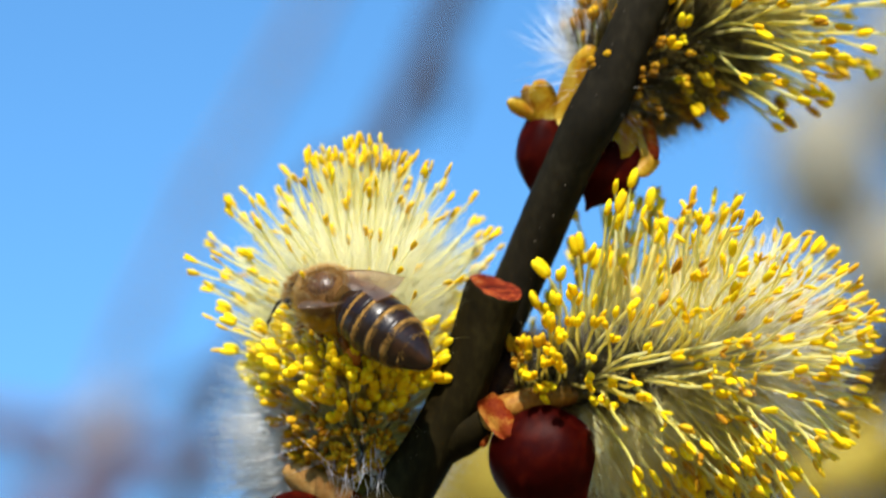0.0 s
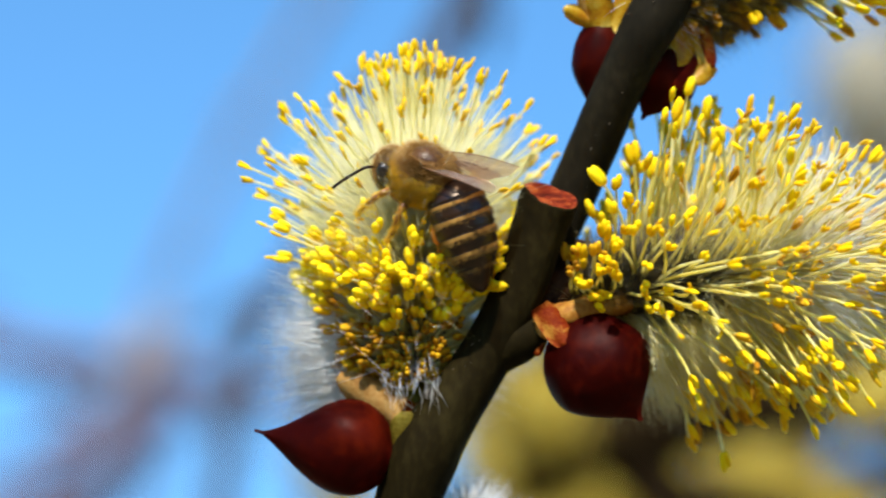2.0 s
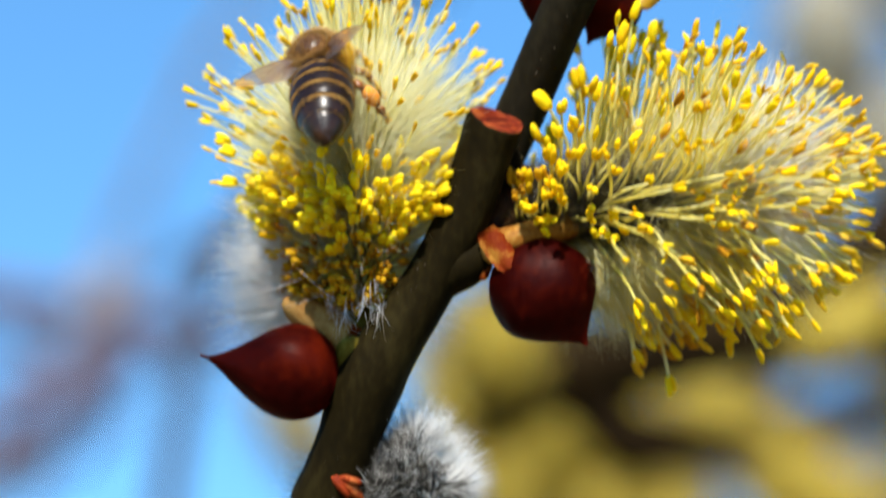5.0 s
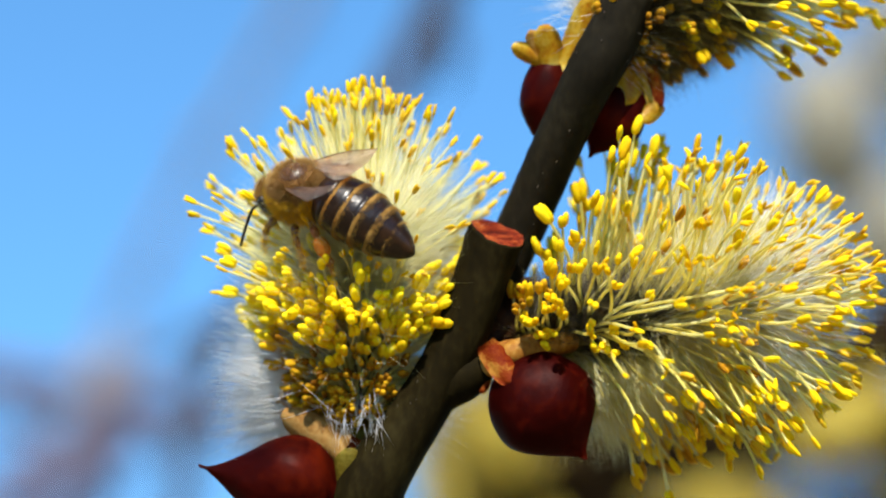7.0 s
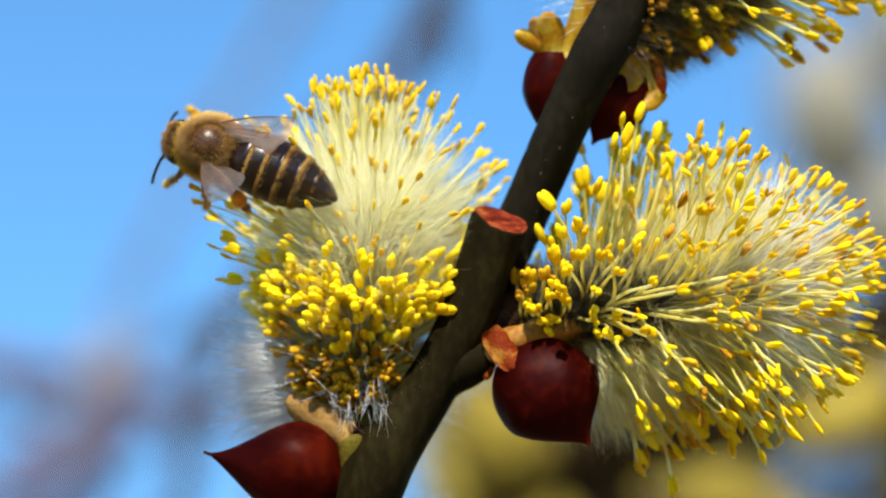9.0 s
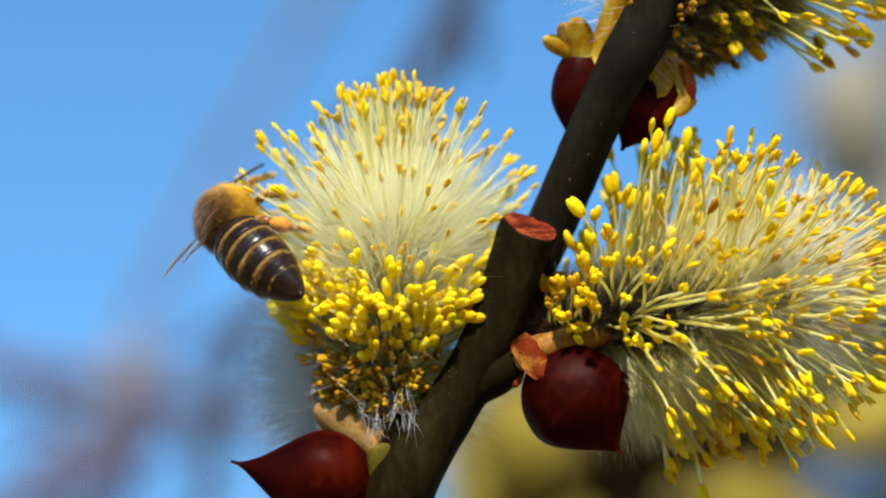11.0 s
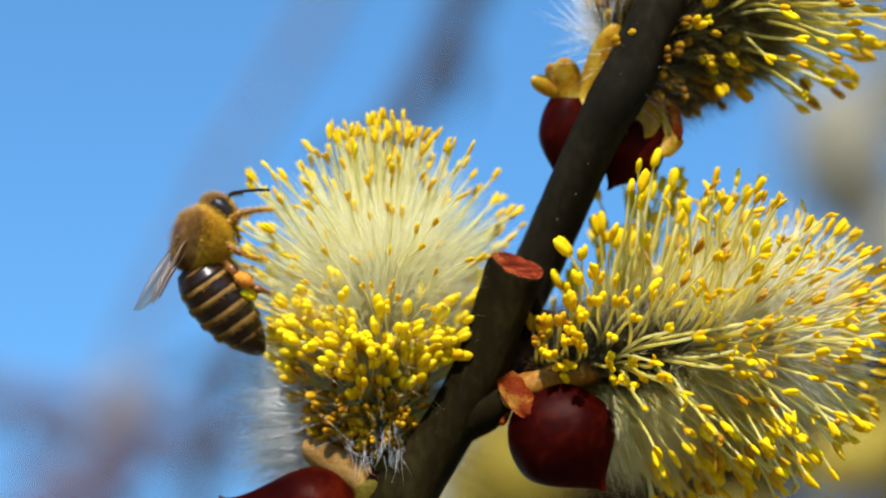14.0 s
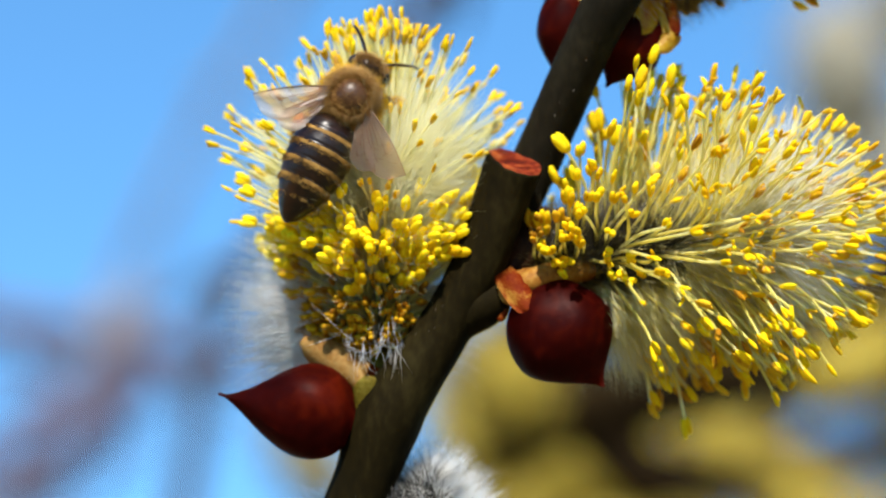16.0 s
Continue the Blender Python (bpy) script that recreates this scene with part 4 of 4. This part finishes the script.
def build_bee():
    rng = random.Random(21)
    bee = thing("honeybee", "brown furry honeybee with striped abdomen, gathering pollen", "bee")
    limbs = {}
    bm = bmesh.new()
    ellipsoid(bm, (2.2, 0, 0.2), (2.3, 2.15, 2.1), 24, 16)
    thorax = part("thorax", bm, THORAX, bee, "dark thorax under tawny fur")
    bald = lambda d: d.z > 0.74 and -0.6 < d.x < 0.6
    body_hair(thorax, "thorax_fur", (2.2, 0, 0.35), (2.35, 2.1, 1.95), 16000, 0.3, 0.85, BEEHAIR, rng, keep=lambda d: not bald(d) or rng.random() < 0.2, width=0.017, back=0.2)
    bm = bmesh.new()
    ellipsoid(bm, (2.3, 0, 1.4), (1.45, 1.4, 1.06), 20, 14)
    part("scutum", bm, SCUTUM, thorax, "worn dark glossy middle of the back")
    body_hair(thorax, "pollen_dust", (2.2, 0, 0.2), (2.3, 2.15, 2.1), 11000, 0.5, 1.15, DUSTED, rng, keep=lambda d: d.z < 0.05 + 0.25 * rng.random(), width=0.02)
    # head
    bm = bmesh.new()
    ellipsoid(bm, (1.0, 0, -0.3), (1.15, 1.75, 1.6), 24, 14)
    head = part("head", bm, CHITIN, bee, "dark head with tawny hair")
    head.location = V(4.15, 0, 0.05)
    limbs["head", 0] = head
    for s in (-1, 1):
        bm = bmesh.new()
        ellipsoid(bm, (1.05, 1.36 * s, -0.15), (0.62, 0.5, 1.05), 18, 12)
        part("eye", bm, EYE, head, "dark oval compound eye")
    body_hair(head, "head_fur", (1.0, 0, -0.3), (1.15, 1.75, 1.6), 3600, 0.25, 0.65, BEEHAIR, rng, keep=lambda d: abs(d.y) < 0.76, width=0.017)
    body_hair(head, "pollen_dust", (1.0, 0, -0.3), (1.15, 1.75, 1.6), 1500, 0.3, 0.6, DUSTED, rng, keep=lambda d: abs(d.y) < 0.75 and d.z < 0.2, width=0.018)
    bm = bmesh.new()
    tube(bm, smooth_line([V(1.45, 0, -1.45), V(1.45, 0, -2.45), V(0.95, 0, -3.35)], 4), [0.35 * MM, 0.33 * MM, 0.3 * MM, 0.26 * MM, 0.22 * MM, 0.18 * MM, 0.14 * MM, 0.1 * MM, 0.08 * MM], 8)
    part("tongue", bm, CHITIN_BROWN, head)
    for s in (-1, 1):
        bm = bmesh.new()
        line = smooth_line([V(0, 0, 0), V(0.5, 0.8 * s, 0.35), V(1.0, 1.1 * s, 0.2), V(2.3, 1.9 * s, -0.5), V(3.0, 2.4 * s, -1.0)], 4)
        tube(bm, line, [0.12 * MM + 0.02 * MM * (i % 2) for i in range(len(line))], 7)
        ant = part("antenna", bm, CHITIN, head, "thin black elbowed antenna")
        ant.location = V(1.95, 0.45 * s, 0.1)
        limbs["antenna", s] = ant
    # abdomen
    bm = bmesh.new()
    tube(bm, [V(x, 0, z) for x, r, z in ABD], [r * 0.93 * MM for x, r, z in ABD], 20, flat=0.9)
    abdomen = part("abdomen", bm, CHITIN, bee, "glossy black abdomen with tan hair bands")
    limbs["abdomen", 0] = abdomen
    cuts = [(0.2, -1.1, 0.1), (-0.95, -2.4, 0.26), (-2.25, -3.8, 0.33), (-3.65, -5.2, 0.35), (-5.05, -6.6, 0.35), (-6.45, -8.5, 0.05)]
    for x0, x1, band in cuts:
        tergite(abdomen, x0, x1, band, rng)
    roots, dirs, lens = [], [], []
    for x0, x1, band in cuts:
        for i in range(int(3400 * band)):
            x = x0 + (x1 - x0) * (band * rng.uniform(0, 1.0) + abs(rng.gauss(0, 0.06)))
            r, z = abd_at(x)
            ang = rng.uniform(0, 6.283)
            o = Vector((0, math.cos(ang) * 0.98, math.sin(ang) * 0.9))
            roots.append(V(x, 0, z) + o * r * 0.99 * MM)
            dirs.append(o * 0.5 + Vector((-1, 0, 0)) + Vector((0, rng.gauss(0, 0.2), rng.gauss(0, 0.2))))
            lens.append(rng.uniform(0.16, 0.4) * MM)
    tagged(under(new("band_hair", hair_mesh("band_hair", roots, dirs, lens, 0.016 * MM, [BANDHAIR], rng)), abdomen), kind="stuff")
    # wings
    for s in (-1, 1):
        limbs["fore", s] = wing(bee, "forewing", s, (2.3, 1.55 * s, 1.55), 6.8, 2.5, 0)
        limbs["hind", s] = wing(bee, "hindwing", s, (1.3, 1.5 * s, 1.35), 4.9, 1.8, 0)
    # legs
    for s in (-1, 1):
        limbs["leg1", s] = leg(bee, "foreleg", (3.6, 1.0 * s, -1.1), [(0, 0, 0), (0.5, 0.9 * s, -0.5), (1.2, 1.9 * s, -1.0), (1.9, 2.2 * s, -2.4), (2.3, 2.4 * s, -3.6)], [0.3, 0.3, 0.26, 0.16, 0.09], False, "slim brown foreleg")
        limbs["leg2", s] = leg(bee, "middle_leg", (2.2, 1.2 * s, -1.3), [(0, 0, 0), (-0.1, 1.1 * s, -0.4), (-0.3, 2.2 * s, -0.9), (-0.6, 2.6 * s, -2.6), (-0.4, 2.9 * s, -4.0)], [0.32, 0.33, 0.28, 0.18, 0.09], False, "brown middle leg")
        limbs["leg3", s] = leg(bee, "hind_leg", (1.0, 1.0 * s, -1.3), [(0, 0, 0), (-0.8, 0.9 * s, -0.5), (-1.7, 1.5 * s, -1.3), (-2.6, 1.7 * s, -3.0), (-3.0, 1.8 * s, -4.8)], [0.34, 0.38, 0.42, 0.4, 0.1], True, "brown hind leg with full pollen basket")
    return bee, limbs


# ---- far willow branches, out of focus ----
def far_point(u, v, depth):
    """Plan point at a depth (m beyond the twig) along a direction given in mm on the twig's plane."""
    k = (0.25 + depth) / 0.25
    return Vector((u * MM * k, depth, v * MM * k))


def far_branch(label, pts, depth, radius, buds, mat, budlabel, seed, group="background branches", back=0.0, bark=None, taper=0.3):
    rng = random.Random(seed)
    br = thing("willow_branch", label, "branch", group)
    bm = bmesh.new()
    line = smooth_line([far_point(u, v, depth) for u, v in pts], 6)
    tube(bm, line, [radius * MM * (1 - taper * i / len(line)) for i in range(len(line))], 12, 0, True, 0.03, rng)
    part("stem", bm, bark or TWIG, br)
    for k in range(1, 5):
        p, q = line[k * len(line) // 6], line[k * len(line) // 6 + 1]
        side = (q - p).cross(Vector((0, 1, 0))).normalized() * (1 if k % 2 else -1)
        bm = bmesh.new()
        tube(bm, [p, p + side * radius * 1.6 * MM + (q - p).normalized() * radius * MM, p + side * radius * 2.2 * MM + (q - p).normalized() * radius * 3.4 * MM], [radius * 0.5 * MM, radius * 0.6 * MM, radius * 0.12 * MM], 8)
        part("bud", bm, bark or TWIG, br)
    for u, v, du, dv, ln, r in buds:
        c = far_point(u, v, depth + back)
        ax = Vector((du, rng.uniform(-0.4, 0.4), dv)).normalized()
        bm = bmesh.new()
        blob(bm, c, ax, ln * MM, r * MM * 0.7, 12, 10)
        cat = part("catkin", bm, mat, br, budlabel)
        roots, dirs, lens = [], [], []
        for i in range(900):
            t = rng.uniform(-0.5, 0.5)
            o = Vector((rng.gauss(0, 1), rng.gauss(0, 1), rng.gauss(0, 1))).normalized()
            o = (o - ax * o.dot(ax) * 0.6).normalized()
            roots.append(c + ax * (t * ln * MM) + o * r * MM * 0.5 * (1 - abs(t)))
            dirs.append(o + ax * 0.4)
            lens.append(rng.uniform(0.5, 1.0) * r * MM)
        tagged(under(new("stamen_cluster", hair_mesh("stamen_cluster", roots, dirs, lens, 0.12 * MM, [mat], rng)), cat), kind="stuff")
    return br


def build_background():
    far_branch("grey-brown willow branch far behind, out of focus", [(2, 40), (-5, 22), (-9, 14), (-14, 6), (-19, -2), (-23, -8), (-26, -22), (-28, -40)], 0.55, 5.0, [], FARGREY, "", 31, bark=FARBROWN)
    far_branch("pale grey willow branch far behind, out of focus", [(-6, 40), (-18, 18), (-25, 6), (-32, -8), (-38, -24), (-42, -40)], 1.3, 4.5, [], FARGREY, "", 32, bark=FARPALE)
    far_branch("mauve-grey branch with faded catkins behind", [(-60, -6), (-44, -9), (-32, -10.5), (-24, -12), (-10, -13)], 1.1, 9, [(-31.5, -10, 0.5, 0.6, 36, 15)], FARGREY, "pinkish-grey faded catkin", 33, bark=MAUVE)
    far_branch("thick mauve-grey branch behind, out of focus", [(-29, -13), (-34, -17), (-39, -21), (-50, -32)], 1.0, 11, [], FARGREY, "", 37, bark=MAUVE)
    far_branch("brown branch with blurred yellow catkins behind", [(-3.2, -17.6), (-1.2, -16.8), (1.6, -15.8), (5.5, -14.8), (11.3, -13.8), (21, -11), (28.5, -6), (35, -2.2), (60, 10)], 0.34, 11,
               [(3.6, -20.6, 0.2, -0.8, 34, 17), (9.6, -20.0, 0.3, -0.8, 32, 16), (-2.4, -19.0, 0.2, -0.8, 30, 15), (1.0, -26.5, 0.2, -0.8, 34, 16), (16, -18.5, 0.3, -0.8, 28, 13), (9.0, -28.0, 0.3, -0.8, 32, 16), (21.5, -23.0, 0.4, -0.6, 34, 14), (32, -14, 0.4, -0.6, 30, 12),
                (15, -29, 0.4, -0.6, 34, 15), (26, -26, 0.4, -0.6, 34, 15), (36, -20, 0.4, -0.6, 34, 15)], FARYELLOW, "blurred yellow flowering catkin", 34, back=0.2, taper=0.45)
    far_branch("thin brown branch with two yellow catkins behind", [(-1.2, -10), (4, -6), (12, -5), (20, -8), (26.4, -11)], 0.3, 1.5, [(-0.7, -13.4, -0.3, 0.8, 18, 8.5), (26.9, -12.2, 0.7, 0.3, 22, 8)], FARYELLOW, "blurred yellow flowering catkin", 38)
    far_branch("thick brown branch with olive-tan catkins behind", [(-30, -40), (0, -26), (20, -20.5), (40, -15), (70, -6)], 0.8, 11,
               [(-4, -16, -0.2, 0.9, 40, 16), (18, -16.5, 0.2, 0.9, 40, 15), (33, -16, 0.4, 0.7, 44, 17), (-16, -20, -0.4, 0.7, 40, 15), (14.1, -24.5, 0.2, 0.9, 44, 18), (30, -27, 0.2, 0.9, 50, 22)], FAROLIVE, "blurred olive-tan catkin", 36)
    far_branch("brown branch with tan catkins behind", [(60, -6), (46, 0), (36, 8), (30, 20), (27, 40)], 1.2, 6,
               [(26, 11, -0.1, 0.9, 76, 36), (31, 3, 0.5, 0.7, 60, 32), (33, 19, 0.2, 0.9, 70, 36)], FARTAN, "blurred tan catkin", 35)


# seconds; thorax (mm); heading, tilt away from the eye, roll; bend of the abdomen down and aside; spread and lift of the wings (degrees)
BEE = [
    (0, -14.72, -3.73, 2.35, 160, -28, 30, -5, -12, 55, 8, 40, 5),
    (0.2, -15.19, -3.82, 2.54, 160, -28, 30, -5, -18, 55, 8, 40, 5),
    (0.5, -14.65, -3.52, 2.71, 160, -28, 30, -5, -26, 55, 8, 40, 5),
    (0.8, -15.62, -3.43, 3.45, 178, -26, 49, -38, -10, 27, 8, 16, 2),
    (1, -15.44, -3.40, 3.93, 190, -25, 62, -60, 0, 8, 8, 0, 0),
    (1.2, -15.19, -3.27, 2.62, 176, -23, 44, -36, -14, 27, 7, 14, 3),
    (1.5, -14.66, -4.43, 2.82, 154, -20, 18, 0, -34, 55, 6, 35, 8),
    (1.8, -10.65, -4.07, 5.17, 155, -15, 42, -26, -24, 29, 7, 17, 6),
    (2, -11.45, -3.94, 4.80, 155, -12, 58, -44, -18, 12, 8, 5, 5),
    (2.2, -11.81, -4.46, 4.67, 157, -16, 46, -28, -26, 27, 7, 17, 6),
    (2.5, -13.52, -3.87, 5.11, 160, -22, 28, -5, -38, 50, 6, 35, 8),
    (2.8, -12.27, -4.10, 5.26, 133, -24, 17, -2, -14, 50, 25, 25, 14),
    (3, -14.37, -3.94, 6.82, 115, -25, 10, 0, 2, 50, 38, 18, 18),
    (3.2, -14.10, -3.78, 7.22, 112, -25, 6, 0, -0, 51, 36, 17, 17),
    (3.5, -12.83, -4.18, 6.28, 108, -26, 0, 0, -3, 52, 34, 15, 15),
    (3.8, -13.89, -3.31, 7.13, 110, -40, 6, 0, 1, 64, 53, 31, 31),
    (4, -15.68, -3.07, 8.52, 112, -50, 10, 0, 4, 72, 66, 42, 42),
    (4.2, -15.73, -3.70, 6.99, 109, -49, 6, 0, 4, 55, 58, 31, 31),
    (4.5, -15.20, -3.43, 7.29, 105, -48, 0, 0, 5, 30, 45, 15, 15),
    (4.8, -15.37, -2.99, 7.17, 107, -53, -6, 0, -3, 42, 39, 15, 15),
    (5, -15.58, -3.01, 7.60, 108, -57, -10, 0, -8, 50, 35, 15, 15),
    (5.2, -15.84, -3.33, 7.15, 114, -54, -5, -3, -8, 49, 33, 15, 14),
    (7.3, -17.26, -2.88, 6.12, 182, -23, 53, -29, -5, 36, 7, 15, 6),
    (7.5, -18.23, -2.92, 6.94, 188, -20, 58, -32, -5, 35, 5, 15, 5),
    (7.7, -20.16, -4.28, 6.84, 154, -16, 35, -19, 10, 31, 11, 12, 6),
    (8, -20.35, -3.41, 11.10, 102, -10, 0, 0, 32, 24, 20, 8, 8),
    (8.3, -22.33, -2.67, 7.81, 146, -6, 3, 0, 8, 19, 42, 9, 18),
    (8.5, -23.13, -2.72, 4.53, 175, -3, 5, 0, -8, 15, 56, 10, 25),
    (8.7, -24.05, -2.56, 6.45, 171, -3, 8, 0, -8, 34, 40, 22, 20),
    (9, -24.47, -2.78, 8.48, 165, -3, 12, 0, -8, 62, 16, 40, 12),
    (9.2, -25.40, -2.12, 6.79, 161, -8, 7, -2, -7, 58, 16, 39, 13),
    (9.8, -25.26, -0.88, 6.09, 147, -23, -9, -10, -5, 45, 14, 36, 16),
    (10.5, -25.55, 0.34, 5.50, 132, -41, -28, -18, -3, 31, 12, 32, 20),
    (11.3, -26.17, 0.94, 2.59, 114, -61, -50, -28, -1, 14, 10, 27, 25),
    (11.5, -26.83, 0.19, 4.48, 110, -66, -55, -30, 0, 10, 10, 26, 26),
    (11.8, -29.10, 1.12, 4.58, 119, -65, -61, -31, 0, 11, 11, 27, 27),
    (12, -27.30, 1.12, 1.72, 125, -64, -65, -32, 0, 12, 12, 27, 27),
    (12.2, -28.12, 1.11, 1.86, 117, -65, -64, -33, 0, 12, 12, 27, 27),
    (12.5, -27.41, -0.09, 2.08, 105, -66, -62, -34, 0, 12, 12, 28, 28),
    (12.8, -27.04, 0.14, 3.84, 77, -46, -66, -35, 0, 14, 11, 22, 22),
    (13, -26.11, 0.04, 5.79, 58, -32, -68, -35, 0, 16, 10, 18, 18),
    (13.5, -27.39, 0.00, 3.62, 73, -42, -68, -38, 0, 16, 8, 8, 8),
    (13.7, -28.41, 0.01, 4.72, 77, -29, -69, -41, 0, 17, 9, 10, 10),
    (14, -26.91, -0.29, 4.69, 82, -10, -70, -46, 0, 18, 10, 12, 12),
    (14.3, -26.07, -0.67, 5.41, 77, -6, -69, -45, 0, 18, 11, 16, 16),
    (14.5, -26.71, -1.19, 6.11, 74, -4, -68, -44, 0, 18, 12, 18, 18),
    (14.7, -25.96, -1.19, 5.19, 67, -2, -66, -42, 0, 19, 13, 16, 16),
    (15, -24.60, -1.23, 6.84, 56, 0, -62, -38, 0, 20, 15, 14, 14),
    (15.2, -19.80, -1.06, 6.41, 58, -2, -24, -10, 4, 75, 20, 12, 12),
    (15.5, -16.19, -3.80, 5.48, 63, -5, 0, 0, 8, 27, 35, 8, 8),
    (15.8, -15.96, -3.10, 7.93, 61, -8, 0, 0, 6, 41, 48, 10, 10),
    (16, -14.63, -3.57, 7.68, 60, -10, 0, 0, 4, 50, 57, 12, 12),
]


def bee_pose(x, y, z, heading, tilt, roll):
    """The bee with its thorax at a point; heading in the picture plane, roll 0 shows its back to the eye."""
    h, k = radians(heading), radians(tilt)
    fore = Vector((math.cos(h) * math.cos(k), -math.sin(k), math.sin(h) * math.cos(k)))
    eyeward = Vector((0, -1, 0))
    back = (eyeward - fore * eyeward.dot(fore)).normalized()
    back.rotate(Matrix.Rotation(radians(roll), 3, fore))
    turn = Matrix((fore, back.cross(fore), back)).transposed().to_4x4()
    return SITE @ Matrix.Translation(V(x, y, z)) @ turn @ Matrix.Translation(V(-2.2, 0, -0.35))


def motions():
    walk(bee, [(t, bee_pose(*row[:6])) for t, *row in BEE])
    # nod of the head and curl of the abdomen
    walk(limbs["head", 0], [(t, pose(4.15 * MM, 0, 0.05 * MM, 0, a, b)) for t, a, b in ((0, 28, 4), (1.0, 34, -6), (1.6, 24, 0), (2.2, 30, 8), (2.8, 40, 4), (3.6, 58, 0), (4.6, 56, -5), (5.2, 45, 0), (7.3, 40, 6), (8.0, 42, -5), (8.4, 52, 0), (9.0, 50, 6),
                                                                                     (11.3, 40, 0), (12.5, 44, -8), (13.4, 46, 5), (14.3, 44, 0), (14.8, 38, 4), (15.2, 22, -4), (16, 24, 0))])
    walk(limbs["abdomen", 0], [(row[0], pose(0, 0, 0, 0, row[7], row[8])) for row in BEE])
    for s in (-1, 1):
        for name, root, lag in (("fore", (2.3, 1.55 * s, 1.55), 0), ("hind", (1.3, 1.5 * s, 1.35), -9)):
            walk(limbs[name, s], [(row[0], pose(*(c * MM for c in root), 8 * s, row[11 if s > 0 else 12] + 5, -s * (row[9 if s > 0 else 10] + lag * 1.5))) for row in BEE])
        for k, (name, root) in enumerate((("leg1", (3.6, 1.0 * s, -1.1)), ("leg2", (2.2, 1.2 * s, -1.3)), ("leg3", (1.0, 1.0 * s, -1.3)))):
            walk(limbs[name, s], [(i * 0.2, pose(*(c * MM for c in root), 7 * s * math.sin(i * 1.9 + k * 2 + s), 6 * math.sin(i * 1.1 + k), 11 * math.sin(i * 1.4 + k * 2.1 + s))) for i in range(81)])
        walk(limbs["antenna", s], [(i * 0.25, pose(1.95 * MM, 0.45 * s * MM, 0.1 * MM, 5 * math.sin(i + s), 10 * math.sin(i * 1.3 + s), 8 * math.sin(i * 0.9 + 2 * s))) for i in range(65)])


build_ground()
build_walls()
build_background()
build_twig()
bee, limbs = build_bee()
motions()
